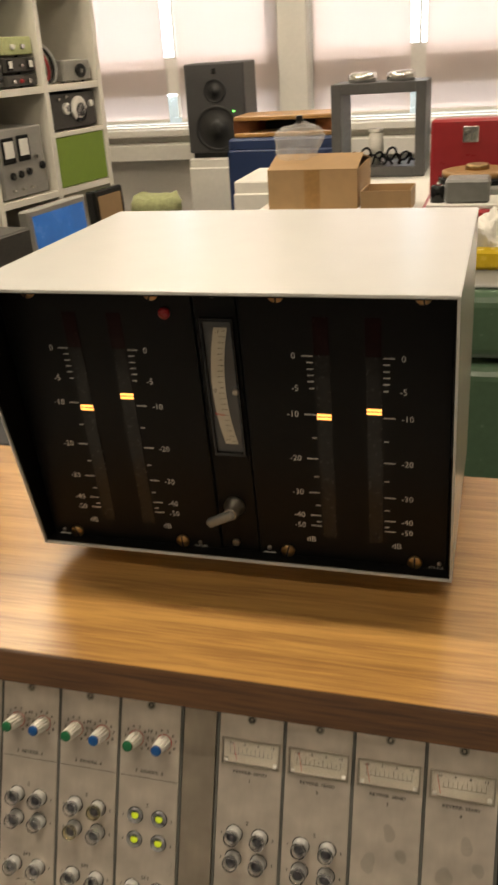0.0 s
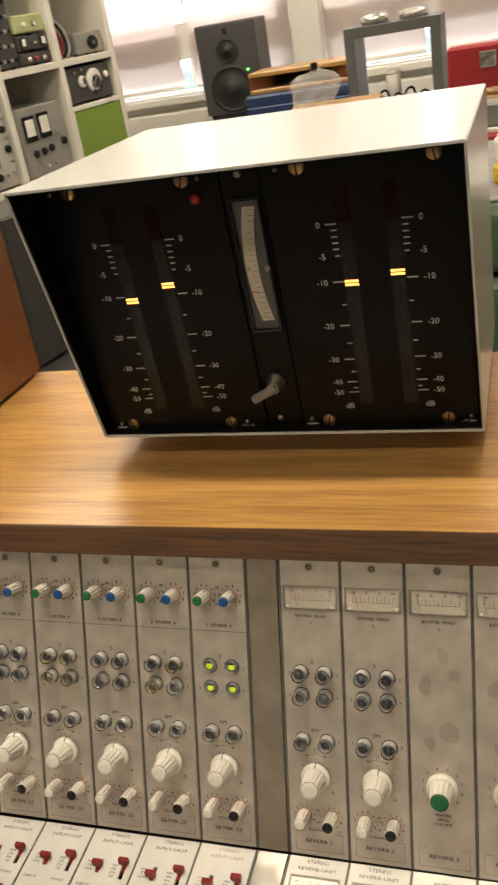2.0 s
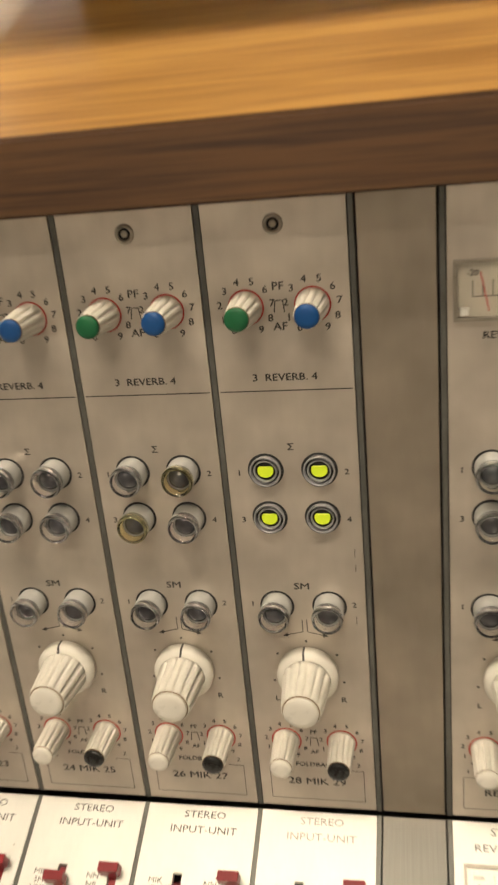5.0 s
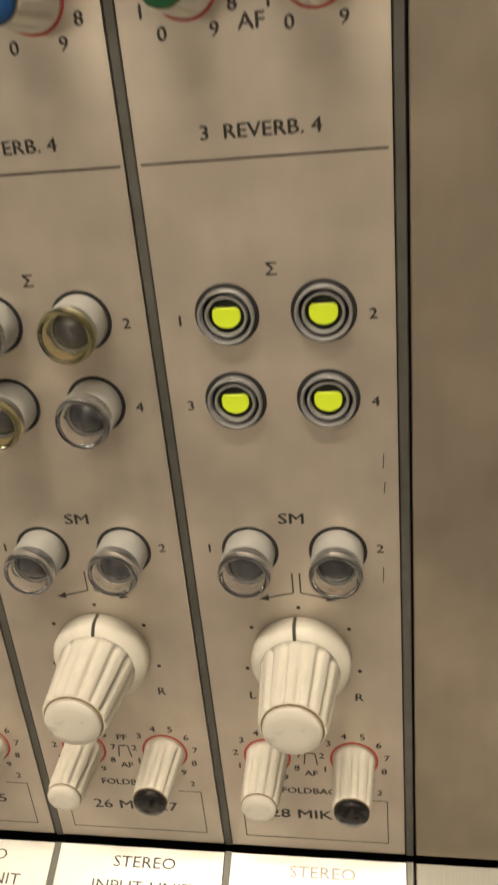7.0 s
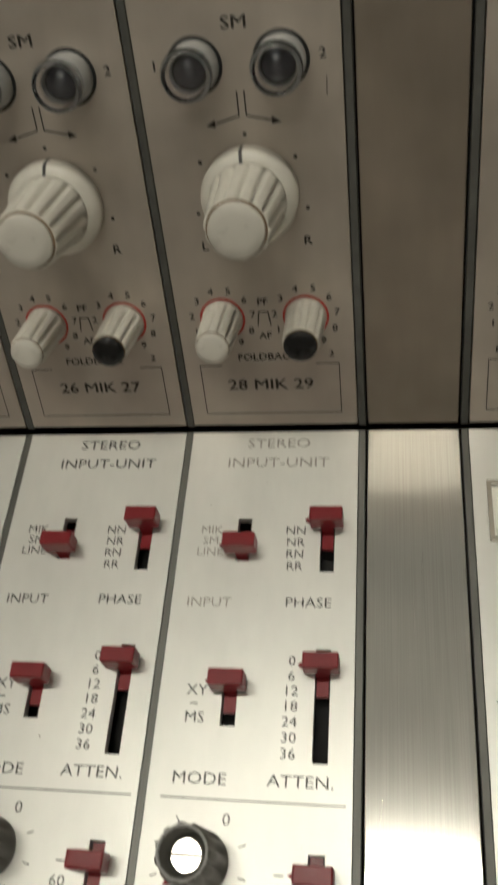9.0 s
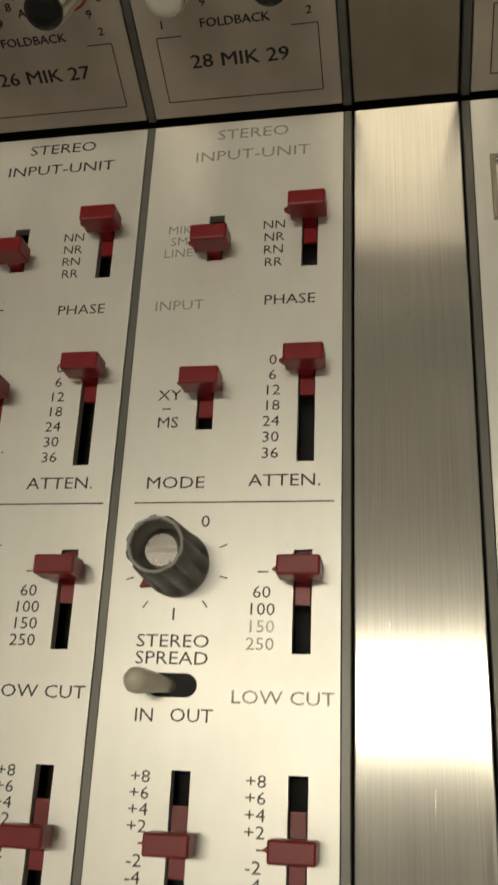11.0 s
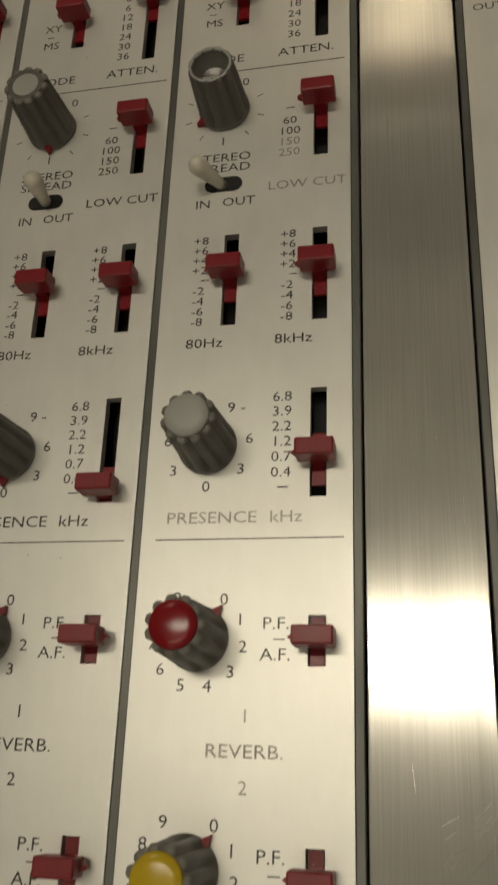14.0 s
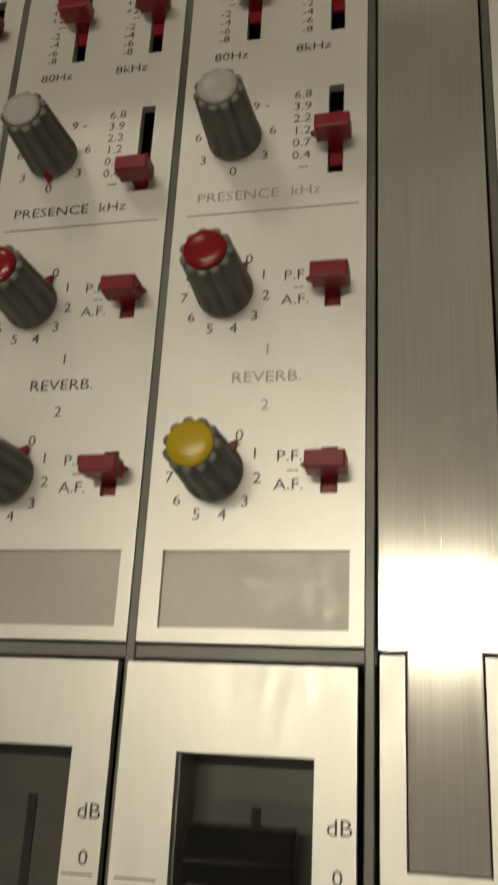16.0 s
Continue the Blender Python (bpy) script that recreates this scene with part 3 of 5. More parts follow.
def channel_panel(index):
    """The upper routing panel of one stereo channel; index 0 stands by the blank strip."""
    t = thing("channel_module", UPPER @ pose((-20 + 40 * index) * MM, 0, 0), "beige metal channel module with white knobs and %s buttons" % ("lit yellow-green" if index == 0 else "clear unlit"), "mixer panel", "upper channel panels")
    upper_plate(t)
    panel_screw(t, 0, 193)
    small_white_knob(t, -9, 171.5, "cap_green"), small_white_knob(t, 9, 171.5, "cap_blue")
    routing_controls(t, index == 0, {0: "cccccc", -1: "cyyccc", -3: "yyyycc"}.get(index, "cccccc"), (4, -3, 5, -6, 2, 0)[-index % 6])
    vs, fs = [], []
    for kx in (-9.0, 9.0):
        numerals(vs, fs, kx, 171.5, 7.2, 238.5, 33, list("0123456789"), 1.9)
    letter(vs, fs, "PF", 0, 176.9, 2.1), bracket(vs, fs, 0, 171.4), letter(vs, fs, "AF", 0, 166.0, 2.1)
    letter(vs, fs, "3  REVERB. 4", 0, 151.8, 2.0, 1.14)
    rule(vs, fs, -18.4, 147.9, 18.4, 147.9, 0.32)
    routing_print(vs, fs, 0)
    name_plate(vs, fs, 0)
    if index == 0:
        for x, y0, y1 in ((16.4, 95.8, 98.6), (16.5, 91.0, 93.2), (15.9, 72.4, 75.6)):
            rule(vs, fs, x, y0, x + 0.15, y1, 0.16)
    n = 28 + 2 * index
    letter(vs, fs, "%d MIK %d" % (n, n + 1), 0, 11.6, 2.5, 1.25)
    printed("lettering", vs, fs, "print_black", t, gap=1.6)
    for x, y, r in ((-9, 171.5, 4.95), (9, 171.5, 4.95), (-9, 28, 4.95), (9, 28, 4.95)):
        vs, fs = [], []
        ring(vs, fs, x, y, r, 0.45)
        printed("scale_ring", vs, fs, "print_red", t)
    return t


def meter_insert(parent, x, y, w, h, marks, needle, face="meter_face"):
    """A small edge meter behind a clear window, set into a plate."""
    bm = bmesh.new()
    holed_plate(bm, (x - w / 2) * MM, (x + w / 2) * MM, (y - h / 2) * MM, (y + h / 2) * MM, -0.5 * MM, 0.9 * MM, [((x - w / 2 + 0.9) * MM, (x + w / 2 - 0.9) * MM, (y - h / 2 + 0.9) * MM, (y + h / 2 - 0.9) * MM)])
    m = part("meter", bm, "dull_metal", parent)
    part("meter_dial", bx(bmesh.new(), (x - w / 2 + 0.5) * MM, (x + w / 2 - 0.5) * MM, (y - h / 2 + 0.5) * MM, (y + h / 2 - 0.5) * MM, -2.0 * MM, -1.2 * MM), face, m)
    g = part("meter_glass", bx(bmesh.new(), (x - w / 2 + 0.95) * MM, (x + w / 2 - 0.95) * MM, (y - h / 2 + 0.95) * MM, (y + h / 2 - 0.95) * MM, 0.0 * MM, 0.5 * MM), "meter_window", m)
    g.visible_shadow = False
    vs, fs = [], []
    for i in range(11):
        px = x - w * 0.36 + w * 0.72 * i / 10
        rule(vs, fs, px, y - h * 0.12, px, y + h * (0.06 if i % 2 else 0.14), 0.25, -1.15)
    rule(vs, fs, x - w * 0.36, y - h * 0.12, x + w * 0.36, y - h * 0.12, 0.25, -1.15)
    for i, s in enumerate(marks):
        letter(vs, fs, s, x - w * 0.36 + w * 0.72 * i / max(1, len(marks) - 1), y + h * 0.27, 1.6, 1.0, -1.15)
    printed("meter_scale", vs, fs, "print_black", m)
    vs, fs = [], []
    rule(vs, fs, x + needle, y - h * 0.36, x + needle - 2.2, y + h * 0.28, 0.35, -0.9)
    printed("needle", vs, fs, "print_red", m)
    for s in (-1, 1):
        part("meter_catch", bx(bmesh.new(), (x + s * w * 0.42 - 1.2) * MM, (x + s * w * 0.42 + 1.2) * MM, (y - h / 2 + 1.2) * MM, (y - h / 2 + 3.4) * MM, -1.15 * MM, -0.2 * MM, 0.0003), "paper_white", m)
    return m


def reverb_panel(i):
    """The upper panel of reverb send i (1 to 4)."""
    t = thing("reverb_module", UPPER @ pose((42.6 + 40 * (i - 1)) * MM, 0, 0), ("brushed beige metal reverb panel with a small meter and clear buttons" if i < 3 else "brushed beige metal reverb panel with a meter and one %s-capped knob" % ("green" if i == 3 else "blue")), "mixer panel", "upper reverb panels")
    upper_plate(t, [(-17.2, 17.2, 165.4, 180.6)])
    panel_screw(t, 0, 193)
    meter_insert(t, 0, 173, 35, 15.8, ["-20", "-5", "0", "+3"], -7.5 - i)
    vs, fs = [], []
    letter(vs, fs, "REVERB. SEND", 0, 161.2, 1.9, 1.15), letter(vs, fs, str(i), 0, 156.5, 1.9)
    if i < 3:
        routing_controls(t, False, "cccccc", 3 - 4 * i)
        routing_print(vs, fs, 0)
    else:
        big_white_knob(t, 0, 56.5, "cap_green" if i == 3 else "cap_blue", 170)
        numerals(vs, fs, 0, 56.5, 12.2, 225, 30, list("0123456789"), 1.7)
        for s, y in (("REVERB", 38.6), ("SEND", 35.6), ("VOLUME", 32.6)):
            letter(vs, fs, s, 0, y, 1.7, 1.15)
        rnd = random.Random(70 + i)
        for sx, sy, sr in ((5, 92, 6.5), (-9, 121, 5.0), (-7, 84, 4.0), (9, 128, 3.6), (2, 140, 4.2)):
            sv, n = [], 20
            ph = rnd.uniform(0, 6.28)
            for k in range(n):
                a = 2 * math.pi * k / n
                r = sr * (1 + 0.14 * math.sin(2 * a + ph) + 0.08 * math.sin(3 * a + 2 * ph) + rnd.uniform(-0.05, 0.05))
                sv.append((sx + (i - 3) * 2 + 0.85 * r * math.cos(a), sy + 1.15 * r * math.sin(a), 0.02))
            printed("smudge", sv, [list(range(n))], "smudge", t)
    name_plate(vs, fs, 0)
    letter(vs, fs, "REVERB %d" % i, 0, 10.8, 2.4, 1.25)
    printed("lettering", vs, fs, "print_black", t, gap=1.6)
    if i < 3:
        for x in (-9, 9):
            vs, fs = [], []
            ring(vs, fs, x, 28, 4.95, 0.45)
            printed("scale_ring", vs, fs, "print_red", t)
    return t


# ---- lower input units: y runs from 0 at the fold to -271 ----
SLOTS = {"input": (-5, -33.6, -23.6), "phase": (13, -35.9, -22.6), "mode": (-5, -68.0, -57.0), "atten": (13, -74.2, -52.5), "low_cut": (13, -106.2, -89.5),
         "bass": (-5, -144.8, -124.0), "treble": (13, -144.8, -124.0), "khz": (13, -180.3, -159.2), "pf_one": (13, -209.7, -201.2), "pf_two": (13, -245.5, -237.1)}
LOWER_HALF = 19.15


def lower_plate(parent, holes, lo=-271.0, m="lower_plate"):
    bm = bmesh.new()
    holed_plate(bm, -LOWER_HALF * MM, LOWER_HALF * MM, lo * MM, -1.2 * MM, -2 * MM, 0, [tuple(v * MM for v in h) for h in holes])
    part("faceplate", bm, m, parent)
    for h in holes:
        part("slot_bed", bx(bmesh.new(), (h[0] - 0.4) * MM, (h[1] + 0.4) * MM, (h[2] - 0.4) * MM, (h[3] + 0.4) * MM, -7.5 * MM, -6.4 * MM), "gap_black", parent)


def input_unit(index):
    """One stereo input unit on the level control surface."""
    rnd = random.Random(40 + index)
    t = thing("input_unit", LOWER @ pose((-20 + 40 * index) * MM, 0, 0), "silver metal input unit with red slide switches and grey knobs", "mixer panel", "lower input units")
    label = (-15.6, 16.7, -268.6, -255.4)
    lower_plate(t, [(x - 1.5, x + 1.5, lo, hi) for x, lo, hi in SLOTS.values()] + [label])
    part("name_field", bx(bmesh.new(), (label[0] - 0.3) * MM, (label[1] + 0.3) * MM, (label[2] - 0.3) * MM, (label[3] + 0.3) * MM, -1.6 * MM, -0.9 * MM), "label_plate", t, "blank grey name field")
    at = {"input": -29.2, "phase": -25.4, "mode": -60.3, "atten": -56.6, "low_cut": -93.4, "bass": -134.0, "treble": -134.0, "khz": -173.0 if index == 0 else -178.2, "pf_one": -205.4, "pf_two": -241.3}
    if index >= -1:
        at["input"] = -31.4
    if index < -1:
        at["bass"] += rnd.uniform(-2, 2)
        at["atten"] -= rnd.choice((0, 0, 3))
    for k, (x, lo, hi) in SLOTS.items():
        s = slide_switch(t, x, at[k], lo, hi)
        if k[:2] == "pf" and index == -1:
            s.rotation_euler[2] = math.pi
    grey_knob(t, -8.0, -92.0, "cap_grey", 215 if index == 0 else -90, 13.6, index == 0)
    grey_knob(t, -7.6, -170.0, "cap_grey", 112 if index == 0 else -90)
    grey_knob(t, -7.6, -205.3, "cap_red", 52)
    grey_knob(t, -7.6, -241.3, "cap_yellow" if index == 0 else ("cap_grey" if index % 2 else "cap_yellow"), 52)
    lever_toggle(t, -7.4, -111.4, -1 if index == 0 else (0.15 if index == -1 else -1))
    vs, fs = [], []
    faded_v, faded_f = [], []
    def put(s, x, y, h=2.0, wide=1.12, faded=False):
        letter(*((faded_v, faded_f) if faded else (vs, fs)), s, x, y, h, wide)
    # rubbed legends, plus PRESENCE and kHz paled for glare
    worn = index == 0
    put("STEREO", 1.2, -4.3, 2.3, 1.25, worn), put("INPUT-UNIT", 1.2, -9.4, 2.3, 1.25, worn)
    for i, s in enumerate(("MIK", "SM", "LINE")):
        put(s, -12.2, -26.3 - 2.6 * i, 1.8, 1.1, worn)
    put("INPUT", -11.2, -42.9, 2.0, 1.15, worn)
    for i, s in enumerate(("NN", "NR", "RN", "RR")):
        put(s, 6.2, -26.4 - 2.75 * i, 1.8, 1.1)
    put("PHASE", 9.5, -42.7, 2.0, 1.15)
    put("XY", -11.6, -61.2), put("MS", -11.6, -66.5), rule(vs, fs, -12.8, -63.9, -11.2, -63.9, 0.25)
    for i, s in enumerate(("0", "6", "12", "18", "24", "30", "36")):
        put(s, 6.9, -54.9 - 2.95 * i, 1.9)
    put("MODE", -9.4, -77.7, 2.1, 1.2), put("ATTEN.", 9.6, -77.5, 2.1, 1.2)
    rule(vs, fs, -16.4, -81.3, 18.0, -81.3, 0.25)
    a = radians(59)
    put("0", -8 + 8.6 * math.cos(a), -92 + 8.6 * math.sin(a)), put("1", -8, -100.2)
    for k in range(1, 9):
        if k != 4.5:
            a = radians(59 - 37 * k)
            if abs(math.degrees(a) + 90) > 12:
                rule(vs, fs, -8 + 7.6 * math.cos(a), -92 + 7.6 * math.sin(a), -8 + 9.0 * math.cos(a), -92 + 9.0 * math.sin(a), 0.22)
    rule(vs, fs, 5.6, -93.2, 7.4, -93.2, 0.25)
    for i, s in enumerate(("60", "100", "150", "250")):
        put(s, 6.4, -96.5 - 2.75 * i, 1.9, 1.12, worn and i > 1)
    put("STEREO", -7.8, -104.5, 2.0, 1.2), put("SPREAD", -7.8, -107.2, 2.0, 1.2)
    put("IN", -11.6, -116.0), put("OUT", -4.0, -115.9), put("LOW CUT", 10.2, -112.9, 2.0, 1.2, worn)
    for x in (-11.4, 6.6):
        for i, s in enumerate(("+8", "+6", "+4", "+2", "", "-2", "-4", "-6", "-8")):
            if s:
                put(s, x, -125.0 - 2.34 * i, 1.75, 1.2)
            else:
                rule(vs, fs, x + 0.4, -125.0 - 2.34 * i, x + 2.0, -125.0 - 2.34 * i, 0.25)
    put("80Hz", -9.6, -148.5, 2.0, 1.2), put("8kHz", 8.0, -148.5, 2.0, 1.2)
    for s, a in (("0", -90), ("3", -36), ("6", 9), ("9 -", 56), ("3", 216), ("6", 171), ("+ 9", 124)):
        r = 7.9 if len(s) == 1 else 9.2
        put(s, -7.6 + r * math.cos(radians(a)), -170 + r * math.sin(radians(a)), 2.0)
    for i, s in enumerate(("6.8", "3.9", "2.2", "1.2", "0.7", "0.4")):
        put(s, 6.2, -160.6 - 2.98 * i, 1.9)
    rule(vs, fs, 5.6, -178.4, 7.6, -178.4, 0.25)
    # pale grey on PRESENCE and kHz stands in for glare on the ink
    put("PRESENCE", -6.3, -183.8, 2.1, 1.2, worn), put("kHz", 7.3, -183.8, 2.1, 1.2, worn)
    rule(vs, fs, -16.4, -187.8, 17.6, -187.8, 0.22)
    for y in (-205.3, -241.3):
        numerals(vs, fs, -7.6, y, 8.1, 57, 33, list("0123456789"), 2.0)
        put("P.F.", 6.0, y + 2.7, 2.0, 1.15), put("A.F.", 6.0, y - 2.5, 2.0, 1.15)
        rule(vs, fs, 5.6, y, 7.6, y, 0.22)
    put("1", 1.2, -217.8, 2.1, 1.1, worn), put("REVERB.", 1.2, -223.3, 2.1, 1.2, worn), put("2", 1.2, -228.8, 2.1, 1.1, worn)
    printed("lettering", vs, fs, "print_black", t, gap=1.6)
    dirt_v, dirt_f = [], []
    for k in range(12):
        spot(dirt_v, dirt_f, rnd.uniform(-17, 18), rnd.uniform(-252, -12), rnd.choice((0.08, 0.1, 0.14, 0.2)), 0.02, 7)
    tagged(printed("specks", dirt_v, dirt_f, "dirt", t), kind="stuff")
    if worn:
        printed("worn_lettering", faded_v, faded_f, "print_grey", t, gap=1.6)
    return t


def fader_unit(index):
    """The fader panel below an input unit, with a recessed slide fader."""
    t = thing("fader_unit", LOWER @ pose((-21 + 40 * index) * MM, -274.3 * MM, 0), "silver metal fader panel with a black recessed slide fader", "fader", "slide faders")
    bm = bmesh.new()
    holed_plate(bm, -LOWER_HALF * MM, LOWER_HALF * MM, -150 * MM, 0, -2 * MM, 0, [(-9.6 * MM, 12.6 * MM, -136 * MM, -13.8 * MM)])
    part("faceplate", bm, "fader_plate", t)
    tray = bmesh.new()
    holed_plate(tray, -11.0 * MM, 14.0 * MM, -137.5 * MM, -12.4 * MM, -14 * MM, -2.1 * MM, [(-9.4 * MM, 12.4 * MM, -135.8 * MM, -14.0 * MM)])
    part("tray_wall", tray, "label_plate", t)
    part("tray_floor", bx(bmesh.new(), -9.4 * MM, 12.4 * MM, -135.8 * MM, -14.0 * MM, -13.9 * MM, -11.5 * MM), "gear_dark", t)
    part("fader_slit", bx(bmesh.new(), 0.7 * MM, 2.3 * MM, -130 * MM, -22 * MM, -11.6 * MM, -11.2 * MM), "gap_black", t)
    y = -33.0 if index == 0 else -70.0 - 9 * (index % 3)
    def cap(bm):
        prism(bm, [(-9, 0), (-8.6, 4.5), (-4, 6.2), (0, 4.0), (4, 6.2), (8.6, 4.5), (9, 0)], -8.6, 8.6)
        bmesh.ops.bevel(bm, geom=bm.edges[:], offset=0.5, segments=2, affect="EDGES")
    k = part("fader_cap", cached("fader_cap", "cap_black", cap), "", t, "glossy black fader cap", pose(1.5 * MM, y * MM, -4.0 * MM))
    part("fader_stem", bx(bmesh.new(), -0.0006, 0.0006, -0.003, 0.003, -0.0072, 0.0002), "chrome", k)
    vs, fs = [], []
    letter(vs, fs, "dB", 17.2 - 0.6, -23.4, 2.3, 1.15)
    for i, s in enumerate(("0", "5", "10", "20", "30", "50")):
        yy = -30.2 - 18 * i
        letter(vs, fs, s, 16.4, yy, 2.2)
        rule(vs, fs, 13.0, yy - 2.4, 18.2, yy - 2.4, 0.25), rule(vs, fs, -18.2, yy - 2.4, -11.4, yy - 2.4, 0.25)
    printed("lettering", vs, fs, "print_black", t, gap=1.6)
    return t


def reverb_unit(i):
    """Lower unit below a reverb panel: a reverb return (1, 2) or a filter (3, 4)."""
    t = thing("reverb_unit" if i < 3 else "filter_unit", LOWER @ pose((42.6 + 40 * (i - 1)) * MM, 0, 0), "silver metal reverb unit with a small meter and chrome toggles" if i < 3 else "silver metal filter unit with red slide switches and a large knob", "mixer panel", "lower reverb units")
    vs, fs = [], []
    slots = [] if i < 3 else [(8.5, 11.5, -36.5, -22.5), (8.5, 11.5, -66, -55)]
    slots += [(x - 1.5, x + 1.5, -144.8, -124.0) for x in (-5, 13)]
    lower_plate(t, slots + ([(-15.8, 15.8, -28.4, -15.0)] if i < 3 else []))
    for x in (-5, 13):
        slide_switch(t, x, -134.4, -144.8, -124.0)
        for k, s in enumerate(("+8", "+6", "+4", "+2", "", "-2", "-4", "-6", "-8")):
            if s:
                letter(vs, fs, s, x - 6.4, -125.0 - 2.34 * k, 1.75, 1.2)
    if i < 3:
        letter(vs, fs, "STEREO", 0, -4.3, 2.3, 1.25), letter(vs, fs, "REVERB-UNIT", 0, -9.4, 2.3, 1.25)
        meter_insert(t, 0, -21.7, 32.4, 14.0, ["min", "1", "2", "3", "4", "5"], -1.5, "paper_white")
        letter(vs, fs, "REVERB TIME", 0, -36.5, 1.9, 1.2), letter(vs, fs, "TIME", -12, -41.8, 1.9, 1.15), letter(vs, fs, "POWER", 7.5, -41.8, 1.9, 1.15)
        letter(vs, fs, "+", -15.2, -52.4, 2.2), letter(vs, fs, "-", -15.2, -58.4, 2.2), letter(vs, fs, "1", 3.2, -52.6, 1.7), letter(vs, fs, "0", 3.2, -58.0, 1.7)
        rule(vs, fs, -17.2, -61.6, 17.2, -61.6, 0.25)
        letter(vs, fs, "REVERB    RETURN", 0, -65.2, 1.8, 1.15), letter(vs, fs, "OUTP. MODE", -8.2, -72.2, 1.8, 1.15)
        letter(vs, fs, "XY", 4.5, -69.2, 1.7), letter(vs, fs, "MS", 4.5, -76.2, 1.7)
        for x, y in ((-10.5, -55.4), (8.0, -55.4), (8.6, -72.5)):
            tg = lever_toggle(t, x, y, 0.4, "chrome")
            tg.rotation_euler[2] = math.pi / 2
    else:
        letter(vs, fs, "FILTER", 0, -8.0, 2.2, 1.25)
        ring(vs, fs, -9, -27, 3.0, 0.3), letter(vs, fs, "2", -9, -27, 2.4)
        slide_switch(t, 10, -26.5, -36.5, -22.5), slide_switch(t, 10, -58.8, -66, -55)
        for k, s in enumerate(("HP", "LP", "BP", "BR")):
            letter(vs, fs, s, 3.5, -27 - 2.8 * k, 1.7)
        letter(vs, fs, "MODE", 6, -42, 1.9, 1.15)
        for k, s in enumerate(("10", "100", "1k")):
            letter(vs, fs, s, 3.5, -58 - 2.8 * k, 1.6)
        letter(vs, fs, "Hz", 4, -69.5, 1.7)
        k = part("rotary_knob", cached("filter_knob", "knob_mid", lambda bm: lathe(bm, [(7.8, 0.3), (7.8, 2), (7.4, 2.6), (6.7, 17.5), (6.3, 18.4)], 72, flutes=14, depth=0.7, lo=2, hi=3)), "", t, at=pose(-8 * MM, -58 * MM, 0))
        part("knob_cap", cap_mesh(5.7, "cap_grey", "filter"), "", k, at=pose(0, 0, 18.3 * MM))
        numerals(vs, fs, -8, -58, 10.2, 225, 30, list("0123456789"), 1.6)
    printed("lettering", vs, fs, "print_black", t, gap=1.6)
    return t


# ---- the desk ----
def console_desk():
    d = thing("mixing_desk", pose(0, 0, 0), "large mixing desk with dark body and wooden top ledge", "mixing desk")
    x0, x1 = -0.2435, 0.227
    up = UPPER
    # dark bed behind the upper and the lower panels
    bm = bmesh.new()
    bx(bm, x0, x1, 0.0, 0.2015, -0.030, -0.0030)
    bmesh.ops.transform(bm, matrix=up, verts=bm.verts)
    part("upper_bed", bm, "gap_black", d)
    bm = bmesh.new()
    bx(bm, x0, x1, -0.4285, -0.0004, -0.030, -0.0165)
    bmesh.ops.transform(bm, matrix=LOWER, verts=bm.verts)
    part("lower_bed", bm, "gap_black", d)
    # rails between the panels
    edges = [-0.04 * k for k in range(7)] + [0.0226 + 0.04 * k for k in range(5)]
    for e in edges:
        for name, m4, lo, hi in (("upper_rail", up, 0.0, 0.2005), ("lower_rail", LOWER, -0.4280, -0.0008)):
            bm = bmesh.new()
            half = 0.00085
            bx(bm, e - half, e + half, lo, hi, -0.0028 if lo >= 0 else -0.016, -0.0002, 0.0002)
            bmesh.ops.transform(bm, matrix=m4, verts=bm.verts)
            part(name, bm, "divider", d)
    # the seam across the lower surface
    bm = bmesh.new()
    bx(bm, x0, 0.0012, -0.2737, -0.2714, -0.016, -0.0006, 0.0002)
    bmesh.ops.transform(bm, matrix=LOWER, verts=bm.verts)
    part("cross_rail", bm, "divider", d)
    # body below
    bm = bmesh.new()
    prism(bm, [(-0.40, 0.0), (-0.40, SEAM - 0.06), (0.035, SEAM - 0.045), (0.125, WOOD_TOP - 0.03), (0.33, WOOD_TOP - 0.022), (0.33, 0.0)], -0.70, 0.44)
    part("body", bm, "charcoal", d)
    for name, m4, lo, hi in (("upper_cheek", up, 0.0, 0.2005), ("lower_cheek", LOWER, -0.4285, -0.001)):
        for a, b in ((-0.70, x0), (0.227, 0.44)):
            bm = bmesh.new()
            bx(bm, a, b, lo, hi, -0.03, -0.0004, 0.0008)
            bmesh.ops.transform(bm, matrix=m4, verts=bm.verts)
            part(name, bm, "upper_plate" if lo >= 0 else "lower_plate", d)
    return d


